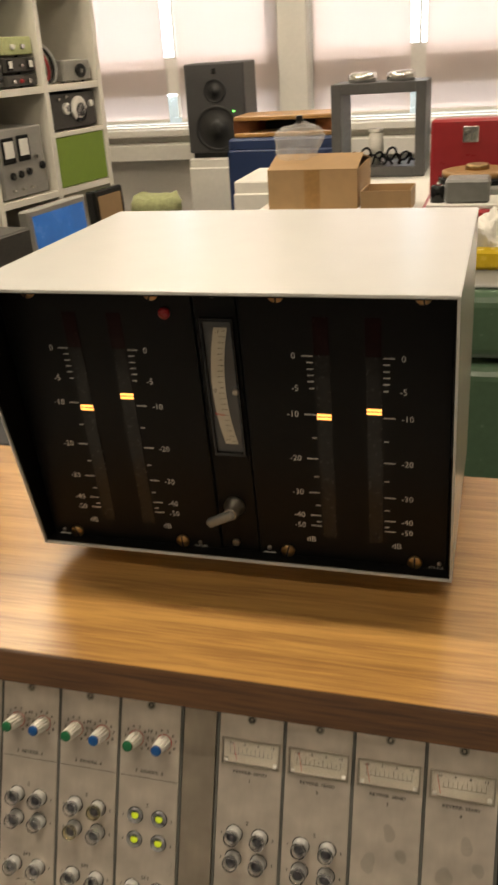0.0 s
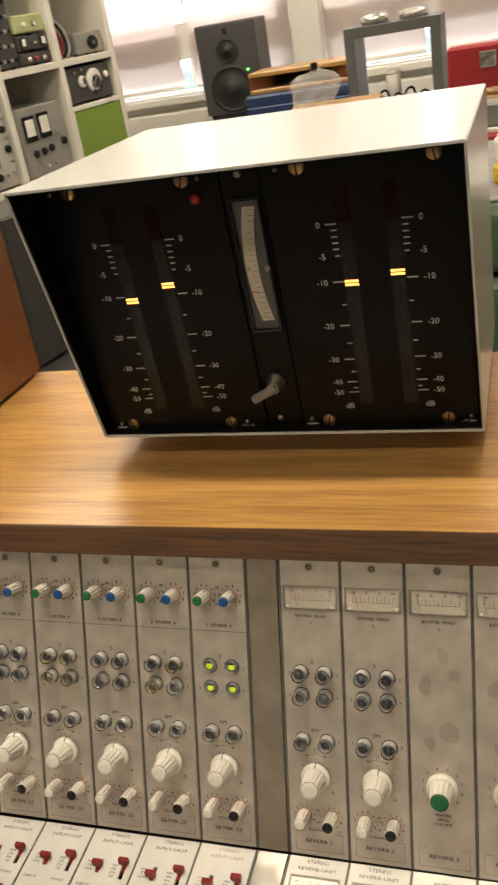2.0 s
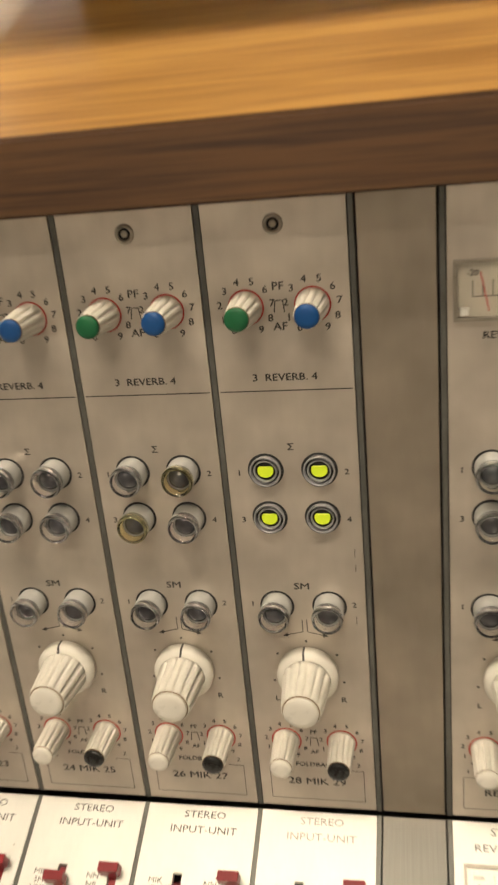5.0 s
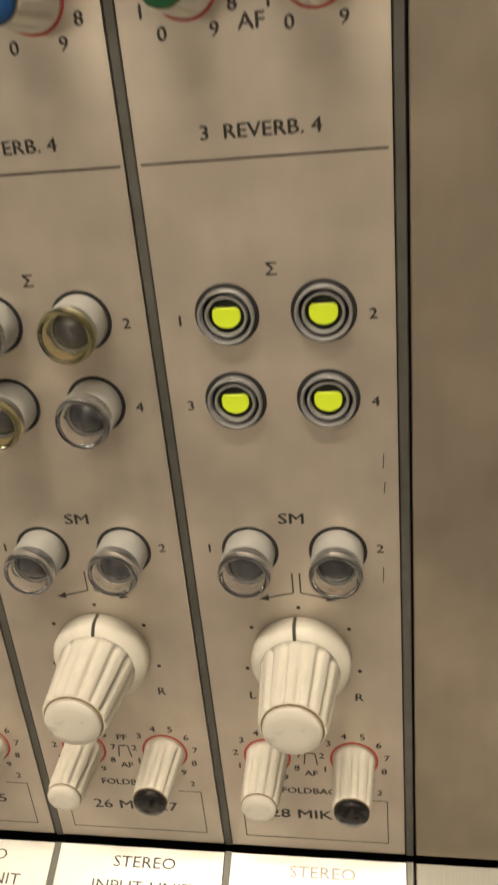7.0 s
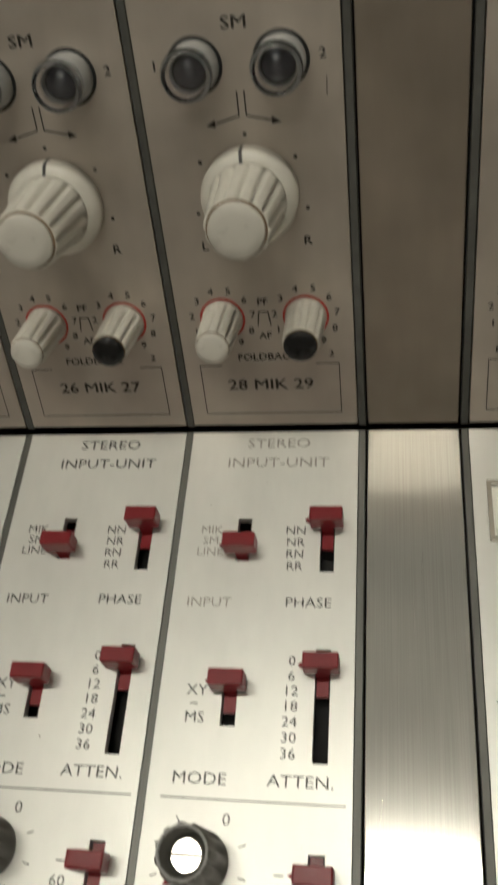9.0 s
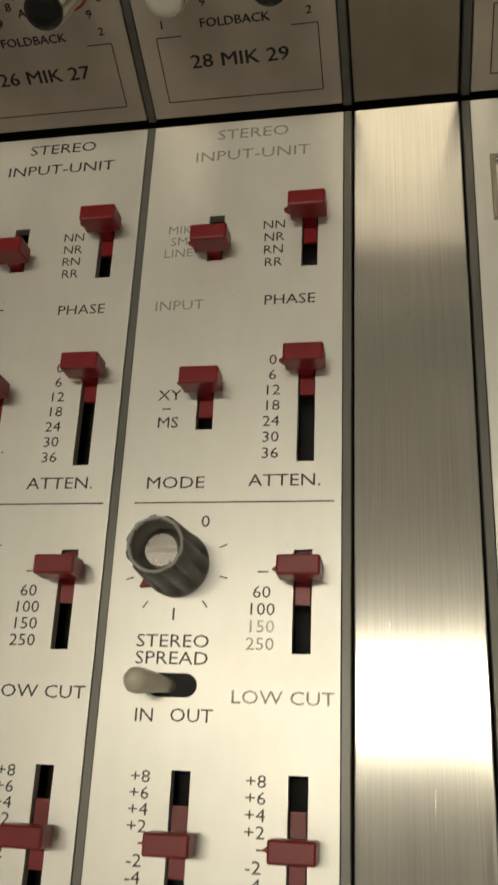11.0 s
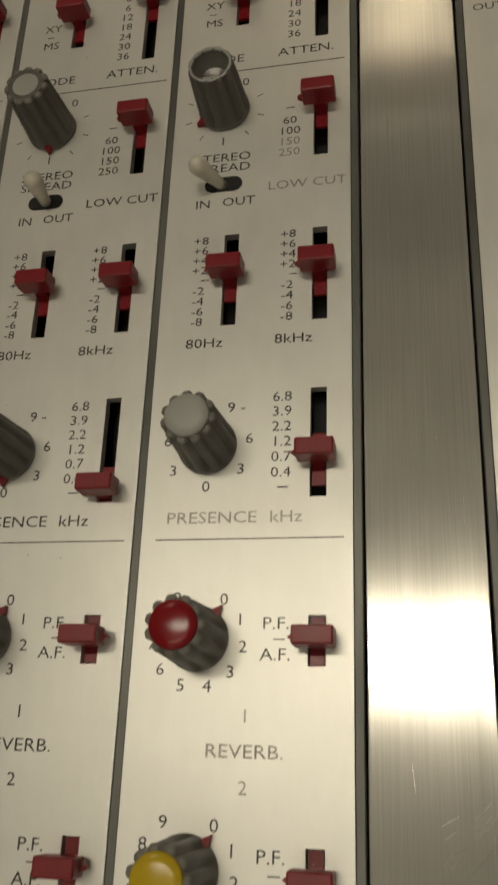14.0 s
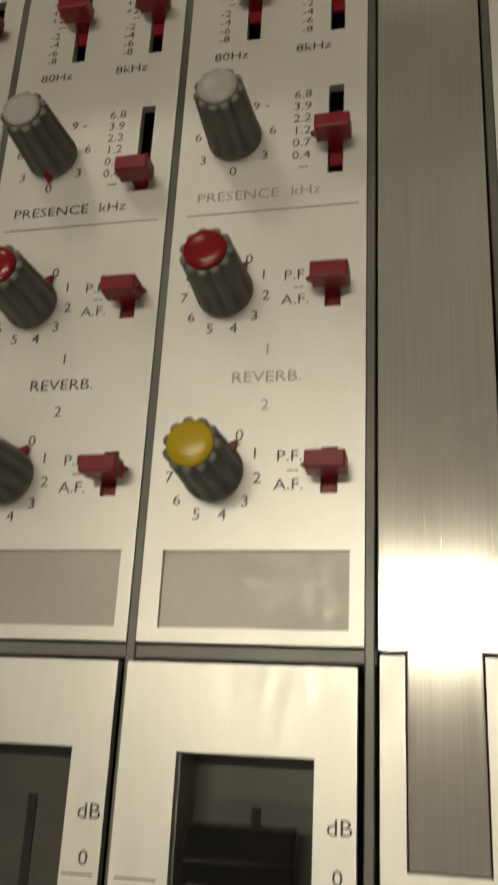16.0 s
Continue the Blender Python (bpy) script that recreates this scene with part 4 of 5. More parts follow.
def wood_ledge():
    s, c = math.sin(radians(LEAN)), math.cos(radians(LEAN))
    def at(v, n):
        return (v * s - n * c, SEAM + v * c + n * s)
    f0, f1 = at(0.2006, 0.0155), at(0.2192, 0.0155)
    g0, g1 = at(0.2006, 0.0127), at(0.2192, 0.0127)
    t = thing("wooden_ledge", pose(0, 0, 0), "long oiled teak ledge on top of the mixing desk", "ledge")
    bm = bmesh.new()
    prism(bm, [g0, (g1[0], WOOD_TOP), (0.344, WOOD_TOP), (0.344, WOOD_TOP - 0.021), (g0[0] + 0.02, g0[1])], -0.72, 0.46)
    part("ledge_top", bm, "teak", t)
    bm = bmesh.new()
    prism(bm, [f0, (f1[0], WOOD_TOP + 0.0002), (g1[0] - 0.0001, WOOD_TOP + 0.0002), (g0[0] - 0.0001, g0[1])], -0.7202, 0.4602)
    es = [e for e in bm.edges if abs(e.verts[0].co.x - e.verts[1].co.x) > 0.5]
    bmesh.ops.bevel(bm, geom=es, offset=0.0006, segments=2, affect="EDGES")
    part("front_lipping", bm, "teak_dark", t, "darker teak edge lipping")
    return t


def blank_strip():
    t = thing("blank_strip", pose(0, 0, 0), "scratched blank brushed metal strip between the channel groups", "blank panel")
    part("upper_strip", bx(bmesh.new(), 0.0013, 0.0212, 0.0008, 0.1994, -0.0025, 0.0002, 0.0002), "dull_strip", t, "darker, browner dull metal strip with stains", at=UPPER)
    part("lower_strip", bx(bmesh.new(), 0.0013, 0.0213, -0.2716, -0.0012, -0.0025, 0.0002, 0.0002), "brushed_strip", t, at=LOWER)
    part("tongue", bx(bmesh.new(), 0.0058, 0.0174, -0.3028, -0.2714, -0.0025, 0.0003, 0.0002), "brushed_strip", t, at=LOWER)
    bm = bmesh.new()
    holed_plate(bm, 0.0016, 0.0216, -0.4285, -0.2722, -0.0028, -0.0002, [(0.0055, 0.0177, -0.3031, -0.2722)])
    part("surround", bm, "fader_plate", t, at=LOWER)
    # fine scratches along the strip
    rnd = random.Random(7)
    vs, fs = [], []
    for k in range(22):
        x, y, n = rnd.uniform(3, 20), rnd.uniform(-268, -6), rnd.uniform(1, 9)
        dx = rnd.uniform(-0.5, 0.5)
        rule(vs, fs, x, y, min(20.6, max(2, x + dx)), y + n * 0.7, rnd.uniform(0.02, 0.04), 0.23)
    for k in range(10):
        x, y = 15 + rnd.uniform(-3, 3), -236 + rnd.uniform(-4, 4)
        rule(vs, fs, x, y, x + rnd.uniform(1.5, 3.5), y + rnd.uniform(1, 4), 0.06, 0.23)
    tagged(printed("scuffing", vs, fs, "chrome", t, LOWER), kind="stuff")


BOLD = 0.07
for k in range(0, -6, -1):
    channel_panel(k)
for k in range(1, 5):
    reverb_panel(k)
BOLD = 0.0
for k in range(0, -6, -1):
    input_unit(k)
    fader_unit(k)
for k in range(1, 5):
    reverb_unit(k)
blank_strip()
console_desk()
wood_ledge()

# ---- level meter cabinet on the ledge ----
def meter_cabinet():
    x0, x1 = -0.1290, 0.1485
    bot, top = SEAM + 0.2274, SEAM + 0.4198
    yb, yt, yr = 0.1616, 0.1160, 0.353
    th = 0.0015
    t = thing("meter_cabinet", pose(0, 0, 0), "white level meter cabinet with black hooded front on wooden ledge", "level meter")
    def panel(name, bm, m):
        bmesh.ops.bevel(bm, geom=bm.edges[:], offset=0.0004, segments=2, affect="EDGES")
        return part(name, bm, m, t)
    for x, s in ((x0, 1), (x1, -1)):
        panel("side_panel", prism(bmesh.new(), [(yb, bot), (yt, top), (yr, top), (yr, bot)], x, x + s * th), "box_lacquer")
        part("side_lining", prism(bmesh.new(), [(yb + 0.0012, bot + th), (yt + 0.0018, top - th), (yr - 0.02, top - th), (yr - 0.02, bot + th)], x + s * (th + 0.0002), x + s * (th + 0.001)), "panel_black", t)
    panel("top_panel", bx(bmesh.new(), x0 + 0.0004, x1 - 0.0004, yt + 0.0002, yr - 0.0002, top - th, top + 0.0003), "box_lacquer")
    panel("bottom_panel", bx(bmesh.new(), x0 + 0.0004, x1 - 0.0004, yb + 0.0002, yr - 0.0002, bot - 0.0003, bot + th), "box_lacquer")
    part("back_panel", bx(bmesh.new(), x0 + th, x1 - th, yr - th, yr - 0.0005, bot + th, top - th), "box_lacquer", t)
    part("top_lining", bx(bmesh.new(), x0 + th, x1 - th, yt + 0.0015, yr - 0.02, top - th - 0.001, top - th - 0.0002), "panel_black", t)
    part("bottom_lining", bx(bmesh.new(), x0 + th, x1 - th, yb + 0.0015, yr - 0.02, bot + th + 0.0002, bot + th + 0.001), "panel_black", t)
    for fx in (x0 + 0.03, x1 - 0.03):
        for fy in (0.225, 0.325):
            part("foot", lathe(bmesh.new(), [(0.011, WOOD_TOP), (0.012, WOOD_TOP + 0.004), (0.010, bot + 0.0003)], 20, (fx, fy, 0)), "cap_black", t)
    # front panels: local x along, y up, z towards the viewer
    F = pose(0, 0.1632, SEAM + 0.3056, 90 + 6.28)
    f = part("front_panel", bx(bmesh.new(), x0 + 0.004, -0.0022, -0.0762, 0.1105, -0.003, 0, 0.0004), "panel_black", t, at=F)
    part("front_panel", bx(bmesh.new(), -0.0014, 0.0240, -0.0762, 0.1105, -0.004, -0.0008, 0.0004), "panel_black", t, at=F)
    part("front_panel", bx(bmesh.new(), 0.0248, x1 - 0.004, -0.0762, 0.1105, -0.003, 0, 0.0004), "panel_black", t, at=F)
    scale = ((0, 68.2, 1), (-1, 64.2, 0), (-2, 60, 0), (-3, 56, 0), (-4, 52, 0), (-5, 47.6, 2), (-10, 30.3, 1), (-15, 14.5, 2), (-20, -0.2, 1), (-25, -13.2, 2), (-30, -25, 1), (-35, -34.5, 2), (-40, -42.3, 1), (-45, -47.0, 2), (-50, -50.3, 1))
    vs, fs = [], []
    for sx, side in STRIPS:
        for db, y, k in scale:
            a = sx + side * 5.2
            rule(vs, fs, a, y, a + side * (6.2, 4.0, 9.0)[(0, 2, 1)[k]] * (0.62 if k == 0 else 0.75), y, 0.75, 0.05)
            if k == 1 or db == -5:
                letter(vs, fs, str(db), sx + side * (19.0 if db < -5 else 16.6), y, 3.9, 0.95, 0.05)
        letter(vs, fs, "dB", sx + side * 12.5, -61, 4.0, 1.0, 0.05)
        printed("scale_lettering", vs, fs, "print_white", t, F)
        vs, fs = [], []
    bars = (27.5, 37.0, 29.5, 34.5)
    for (sx, side), y in zip(STRIPS, bars):
        s = part("meter_strip", bx(bmesh.new(), (sx - 4.4) * MM, (sx + 4.4) * MM, -59 * MM, 69 * MM, 0.0, 0.0005), "strip_dark", t, at=F)
        part("overload_strip", bx(bmesh.new(), (sx - 4.4) * MM, (sx + 4.4) * MM, 69.2 * MM, 92 * MM, 0.0, 0.0005), "strip_red", s)
        for k in (0, 1):
            part("light_bar", bx(bmesh.new(), (sx - 4.3) * MM, (sx + 4.3) * MM, (y - 1.9 + 2.3 * k) * MM, (y - 0.5 + 2.3 * k) * MM, 0.0004, 0.0009), "light_bar", s, "glowing amber level bar")
    for x, y in ((-104, 105), (-25.5, 105), (48, 105), (128, 105), (-107, -72), (-29, -72), (43.5, -72), (125, -72)):
        k = part("slotted_screw", lathe(bmesh.new(), [(0.0046, 0), (0.0046, 0.0012), (0.0040, 0.0019), (0.0001, 0.0022)], 28), "brass_screw", t, at=F @ pose(x * MM, y * MM, 0))
        part("screw_slot", bx(bmesh.new(), -0.0005, 0.0005, -0.0044, 0.0044, 0.0012, 0.00235), "gap_black", k, at=pose(0, 0, 0, 0, 0, (x * 37) % 50 - 25))
    for x, y, r in ((-117, -71.5, 1.5), (-17, -72, 1.4), (31, -71, 1.5), (8.4, -69.5, 2.6), (140, -71.5, 1.4), (-118, 105, 1.3), (-15, 105, 1.3), (35, 105, 1.5), (11, 105, 2.4)):
        part("stud", lathe(bmesh.new(), [(r * MM, -0.0008), (r * MM, 0.0009), (r * 0.5 * MM, 0.0014)], 16), "dull_metal", t, at=F @ pose(x * MM, y * MM, 0))
    part("warning_lamp", lathe(bmesh.new(), [(0.0036, 0), (0.0036, 0.0012), (0.0022, 0.0026), (0.0001, 0.0030)], 24), "red_lamp", t, "dark red round lamp", F @ pose(-18.9 * MM, 92.6 * MM, 0))
    # correlation meter, a tall narrow window with a curved scale
    cx, lo, hi = 12.0, 1.0, 88.5
    bm = bmesh.new()
    holed_plate(bm, (cx - 10.0) * MM, (cx + 10.0) * MM, (lo - 2) * MM, (hi + 2) * MM, -0.0007, 0.0022, [((cx - 8.6) * MM, (cx + 8.6) * MM, lo * MM, hi * MM)])
    w = part("meter_bezel", bm, "cap_black", t, at=F)
    part("meter_well", bx(bmesh.new(), (cx - 8.6) * MM, (cx + 8.6) * MM, lo * MM, hi * MM, -0.0007, -0.0003), "frame_grey", w)
    vs, fs = [], []
    n = 18
    def bow(y):
        return cx - 2.9 + 6.0 * ((y - (lo + hi) / 2) / ((hi - lo) / 2)) ** 2
    for i in range(n + 1):
        y = lo + 6 + (hi - lo - 10) * i / n
        vs += [(bow(y) - 4.1, y, 0), (bow(y) + 4.1, y, 0)]
    fs += [[2 * i, 2 * i + 1, 2 * i + 3, 2 * i + 2] for i in range(n)]
    printed("meter_scale", vs, fs, "scale_cream", w, pose(0, 0, 0.0006))
    vs, fs = [], []
    for i in range(21):
        y = lo + 8 + (hi - lo - 14) * i / 20
        rule(vs, fs, bow(y) - (0.2 if i % 5 else -0.8), y, bow(y) + 3.2, y, 0.3, 0.75)
    letter(vs, fs, "0", bow(44) - 2.4, 44, 2.6, 1, 0.75)
    letter(vs, fs, "-1", bow(82) - 1.5, 82, 2.2, 1, 0.75), letter(vs, fs, "+1", bow(10) - 1.5, 10, 2.2, 1, 0.75)
    printed("scale_marks", vs, fs, "print_black", w)
    vs, fs = [], []
    rule(vs, fs, bow(28) - 5, 28.5, bow(28) + 1, 27.5, 0.7, 1.4)
    printed("needle", vs, fs, "print_red", w)
    part("zero_screw", lathe(bmesh.new(), [(0.0020, 0), (0.0020, 0.0022), (0.0012, 0.0028)], 16), "dull_metal", w, at=pose((cx + 7.6) * MM, 44 * MM, 0.0005))
    # selector with a bar handle
    k = part("selector", lathe(bmesh.new(), [(0.0068, -0.0008), (0.0068, 0.0016), (0.0050, 0.0030), (0.0046, 0.0090), (0.0040, 0.0100)], 28), "dull_metal", t, at=F @ pose(10.0 * MM, -40.5 * MM, 0))
    part("lever_handle", bx(bmesh.new(), -0.0180, 0.0030, -0.0032, 0.0032, 0.0070, 0.0125, 0.0022, 3), "machine_grey", k, at=pose(0, 0, 0, 0, 0, 28))
    # maker's plates, too small to read
    vs, fs = [], []
    for x in (-117, 31.0):
        rule(vs, fs, x - 4, -75, x + 4, -75, 1.0, 0.05)
    for x in (-17.0, 138.0):
        letter(vs, fs, "177-210", x, -75.2, 2.0, 0.95, 0.05)
    printed("maker_plate", vs, fs, "print_white", t, F)
    return t


STRIPS = ((-80.2, -1), (-51.4, 1), (72.0, -1), (101.2, 1))
meter_cabinet()


def teak_box():
    t = thing("teak_cabinet", pose(0, 0, 0), "closed teak equipment cabinet standing on the wooden ledge", "cabinet")
    bm = bmesh.new()
    prism(bm, [(0.150, WOOD_TOP + 0.003), (0.110, 1.172), (0.344, 1.172), (0.344, WOOD_TOP + 0.003)], -0.70, -0.287)
    bmesh.ops.bevel(bm, geom=bm.edges[:], offset=0.0012, segments=2, affect="EDGES")
    part("case", bm, "teak_red", t)
    part("base", bx(bmesh.new(), -0.69, -0.297, 0.16, 0.334, WOOD_TOP, WOOD_TOP + 0.003), "gap_black", t)


teak_box()

# ---- the room ----
XW, XE, YS, YN, H = -3.3, 3.4, -5.0, 5.7, 3.0


def slab(name, x0, x1, y0, y1, z0, z1, m, label, category="wall", kind="structure", bev=0.0):
    return solid(name, bx(bmesh.new(), x0, x1, y0, y1, z0, z1, bev), m, label, category, kind=kind)


slab("floor", XW - 0.2, XE + 0.2, YS - 0.2, YN + 0.25, -0.12, 0, "floor_lino", "dark grey linoleum floor of the workshop", "floor")
slab("ceiling", XW - 0.2, XE + 0.2, YS - 0.2, YN + 0.25, H, H + 0.15, "ceiling_paint", "plain white painted workshop ceiling", "ceiling")
slab("wall_west", XW - 0.2, XW, YS, YN, 0, H, "wall_paint", "plain pale painted wall")
slab("wall_east", XE, XE + 0.2, YS, YN, 0, H, "wall_paint", "plain pale painted wall")
slab("wall_south", XW - 0.2, XE + 0.2, YS - 0.2, YS, 0, H, "wall_paint", "plain pale painted wall")
slab("ground", -60, 60, YN + 0.3, 120, -3.2, -3.0, "ground_far", "open ground outside the windows", "ground")

# emitting sheet added outside to brighten window gaps, blinds and cabinet-top glare
slab("backdrop", -70, 70, 90, 90.5, -3, 14, "backdrop_glow", "glowing sheet added far beyond the windows as bright distance", "backdrop")

SILL, HEAD = 0.845, 2.75
WINDOWS = [(-3.1, -2.10), (-1.99, -1.33), (-1.06, -0.47), (-0.34, 0.62), (0.9, 1.9), (2.1, 3.1)]


def window_wall():
    bm = bmesh.new()
    holed_plate(bm, XW - 0.2, XE + 0.2, 0, H, -0.25, 0, [(-3.2, -1.29, SILL, HEAD), (-1.09, 0.75, SILL, HEAD), (0.95, 3.2, SILL, HEAD)])
    bmesh.ops.transform(bm, matrix=pose(0, YN, 0, 90), verts=bm.verts)
    solid("wall_north", bm, "wall_paint", "pale painted window wall with wide openings", "wall", kind="structure")
    for i, (a, b) in enumerate(((-3.2, -1.29), (-1.09, 0.75), (0.95, 3.2))):
        w = thing("window_%d" % (i + 1), pose(0, 0, 0), "wide white-framed window behind roller blinds", "window", kind="structure")
        y = YN + 0.10
        for x in (a, b - 0.05):
            part("window_frame", bx(bmesh.new(), x, x + 0.05, y, y + 0.07, SILL, HEAD, 0.004), "frame_white", w)
        for z, zh in ((SILL - 0.04, 0.05), (HEAD - 0.05, 0.05), (1.05, 0.23)):
            part("window_frame", bx(bmesh.new(), a + 0.05, b - 0.05, y, y + 0.07, z, z + zh, 0.004), "frame_white", w)
        m = {0: -2.045, 1: -0.405, 2: 2.0}[i]
        part("mullion", bx(bmesh.new(), m - 0.004, m + 0.012, y + 0.004, y + 0.066, SILL + 0.05, HEAD - 0.05, 0.004), "frame_white", w)
        g = part("pane", bx(bmesh.new(), a + 0.05, b - 0.05, y + 0.03, y + 0.036, SILL + 0.05, HEAD - 0.05), "meter_window", w)
        g.visible_shadow = False
        part("window_sill", bx(bmesh.new(), a - 0.05, b + 0.05, YN - 0.10, YN + 0.09, SILL - 0.055, SILL - 0.01, 0.006), "frame_white", w)


def roller_blind(x0, x1, bottom=0.892):
    t = thing("roller_blind", pose(0, 0, 0), "beige fabric roller blind drawn down over a window", "blind", "window blinds")
    y = YN + 0.03
    part("fabric", bx(bmesh.new(), x0, x1, y, y + 0.0015, bottom, HEAD - 0.03), M["blind"], t)
    part("bottom_bar", bx(bmesh.new(), x0, x1, y - 0.006, y + 0.008, bottom - 0.022, bottom, 0.003), "frame_white", t)
    part("roller", lathe(bmesh.new(), [(0.022, x0), (0.022, x1)], 20, (0, 0, 0), m=pose(0, y + 0.01, HEAD - 0.022, 0, 90, 0)), "frame_white", t)


window_wall()
for a, b in ((-3.18, -2.09), (-2.00, -1.31), (-1.07, -0.45), (-0.355, 0.73), (0.97, 1.95), (2.05, 3.18)):
    roller_blind(a, b)
slab("post", -1.285, -1.095, YN - 0.05, YN - 0.003, SILL + 0.003, H, "frame_white", "white painted post between the windows", "post", bev=0.006)
slab("bench_rail", -2.9, 1.5, YN - 0.16, YN - 0.003, 0.64, 0.745, "frame_white", "white cable duct under the windows", "cable duct", bev=0.006)

for tx, ty, ln, share in TUBES:
    t = thing("ceiling_light", pose(tx, ty, H), "long fluorescent ceiling light with a white housing", "ceiling light", "ceiling lights")
    part("housing", bx(bmesh.new(), -ln / 2, ln / 2, -0.10, 0.10, -0.055, 0, 0.006), "frame_white", t)
    for s in (-0.026, 0.026):
        part("tube", lathe(bmesh.new(), [(0.013, -ln / 2 + 0.03), (0.013, ln / 2 - 0.03)], 16, m=pose(0, s, -0.075, 0, 90, 0)), "tube_glow", t, "glowing fluorescent tube")
    ld = bpy.data.lights.new("tube_light", "AREA")
    ld.shape, ld.size, ld.size_y, ld.energy, ld.color = "RECTANGLE", ln - 0.08, 0.08, LAMP_WATT * share, LAMP_TINT
    lo = new("tube_light", ld)
    lo.matrix_world = pose(tx, ty, H - 0.10)

# ---- shelf unit with old equipment ----
def dial_knob(parent, x, z, r, m, y=0.0, d=0.012):
    part("dial", lathe(bmesh.new(), [(r, 0), (r, d * 0.7), (r * 0.8, d)], 18, m=pose(x, y, z, 90)), m, parent)


def device(name, x0, x1, z0, h, y, depth, m, label, knobs=(), meters=(), face=None, category="equipment", turn=0.0, base=pose(0, 0, 0)):
    """A piece of bench equipment; knobs (x, z, r, material) and meters (x, z, w, h) in shares of the face."""
    w = x1 - x0
    t = thing(name, base @ pose((x0 + x1) / 2, y, z0, 0, 0, turn), label, category)
    part("case", bx(bmesh.new(), -w / 2, w / 2, 0.003, depth, 0.006, h, 0.004), m, t)
    part("front", bx(bmesh.new(), -w / 2 + 0.004, w / 2 - 0.004, -0.001, 0.004, 0.01, h - 0.004, 0.001), face or m, t)
    for sx in (-1, 1):
        part("foot", lathe(bmesh.new(), [(0.008, 0), (0.008, 0.007)], 12, (sx * w * 0.38, depth * 0.3, 0)), "cap_black", t)
        part("foot", lathe(bmesh.new(), [(0.008, 0), (0.008, 0.007)], 12, (sx * w * 0.38, depth * 0.8, 0)), "cap_black", t)
    for kx, kz, r, km in knobs:
        dial_knob(t, (kx - 0.5) * w, kz * h, r, km, -0.001)
    for mx, mz, mw, mh in meters:
        q = part("gauge", bx(bmesh.new(), (mx - 0.5) * w - mw / 2, (mx - 0.5) * w + mw / 2, -0.009, -0.001, mz * h - mh / 2, mz * h + mh / 2, 0.003), "cap_black", t)
        part("gauge_face", bx(bmesh.new(), (mx - 0.5) * w - mw * 0.36, (mx - 0.5) * w + mw * 0.36, -0.0105, -0.0085, mz * h - mh * 0.28, mz * h + mh * 0.36), "paper_white", q)
    return t


SHELF = pose(-1.575, 3.524, 0, 0, 0, 78.7)     # far front corner; the face runs back along the side wall
SX = [-0.372 * k for k in range(7)]
SZ = [0.03, 0.40, 0.805, 1.215, 1.625, 2.03]
SY, SD = 0.0, 0.38


def shelf_unit():
    t = thing("shelf_unit", SHELF, "tall white open shelf unit full of old equipment", "shelf")
    for x in SX:
        part("upright", bx(bmesh.new(), x - 0.014, x + 0.014, SY, SY + SD, 0, SZ[-1] + 0.02, 0.002), "shelf_white", t)
    for a, b in zip(SX[1:], SX):
        for z in SZ:
            part("shelf_board", bx(bmesh.new(), a + 0.014, b - 0.014, SY + 0.002, SY + SD, z - 0.013, z + 0.013, 0.001), "shelf_white", t)
    part("shelf_board", bx(bmesh.new(), SX[1] + 0.014, SX[0] - 0.014, SY + 0.002, SY + SD, 1.025, 1.043, 0.001), "shelf_white", t)
    part("back", bx(bmesh.new(), SX[-1], SX[0], SY + SD, SY + SD + 0.006, 0, SZ[-1]), "shelf_white", t)
    d = part("door", bx(bmesh.new(), SX[1] + 0.018, SX[0] - 0.018, SY + 0.004, SY + 0.022, SZ[2] + 0.016, 1.022, 0.002), "door_green", t, "olive green door panel")


shelf_unit()
b2, b3 = SZ[2] + 0.013, SZ[3] + 0.013
device("test_instrument", SX[2] + 0.05, SX[1] - 0.05, b2, 0.27, SY + 0.02, 0.26, "gear_grey", "grey metal test instrument with two small gauges", [(0.22, 0.34, 0.015, "cap_black"), (0.40, 0.35, 0.015, "cap_black"), (0.58, 0.37, 0.015, "cap_black"), (0.9, 0.42, 0.016, "cap_black"), (0.78, 0.56, 0.010, "chrome"), (0.2, 0.14, 0.005, "chrome"), (0.4, 0.14, 0.005, "chrome"), (0.6, 0.14, 0.005, "chrome")], [(0.2, 0.70, 0.072, 0.098), (0.53, 0.71, 0.072, 0.098)], base=SHELF)


def arch(x, z, w, h, y0, y1):
    """A plate with an arched top, standing upright."""
    pts = [(x - w / 2, z), (x + w / 2, z)] + [(x + w / 2 * math.cos(radians(a)), z + h * 0.72 + h * 0.28 * math.sin(radians(a))) for a in range(0, 181, 15)]
    return prism(bmesh.new(), pts, y0, y1, "y")


sc = device("oscilloscope", SX[3] + 0.07, SX[2] - 0.03, b2, 0.33, SY + 0.01, 0.30, "gear_grey", "pale grey oscilloscope with an arched cream screen", [(0.88, 0.66, 0.014, "cap_black"), (0.90, 0.44, 0.014, "cap_black"), (0.30, 0.14, 0.015, "cap_black"), (0.45, 0.15, 0.015, "cap_black"), (0.60, 0.16, 0.015, "cap_black"), (0.74, 0.16, 0.007, "chrome"), (0.92, 0.87, 0.006, "chrome"), (0.92, 0.78, 0.006, "chrome"), (0.92, 0.56, 0.006, "chrome"), (0.92, 0.30, 0.006, "chrome"), (0.92, 0.18, 0.006, "chrome"), (0.12, 0.9, 0.006, "chrome"), (0.5, 0.93, 0.005, "chrome")], face="gear_pale", base=SHELF)
bz = part("screen_bezel", arch(-0.035, 0.088, 0.150, 0.205, -0.014, -0.001), "chrome", sc)
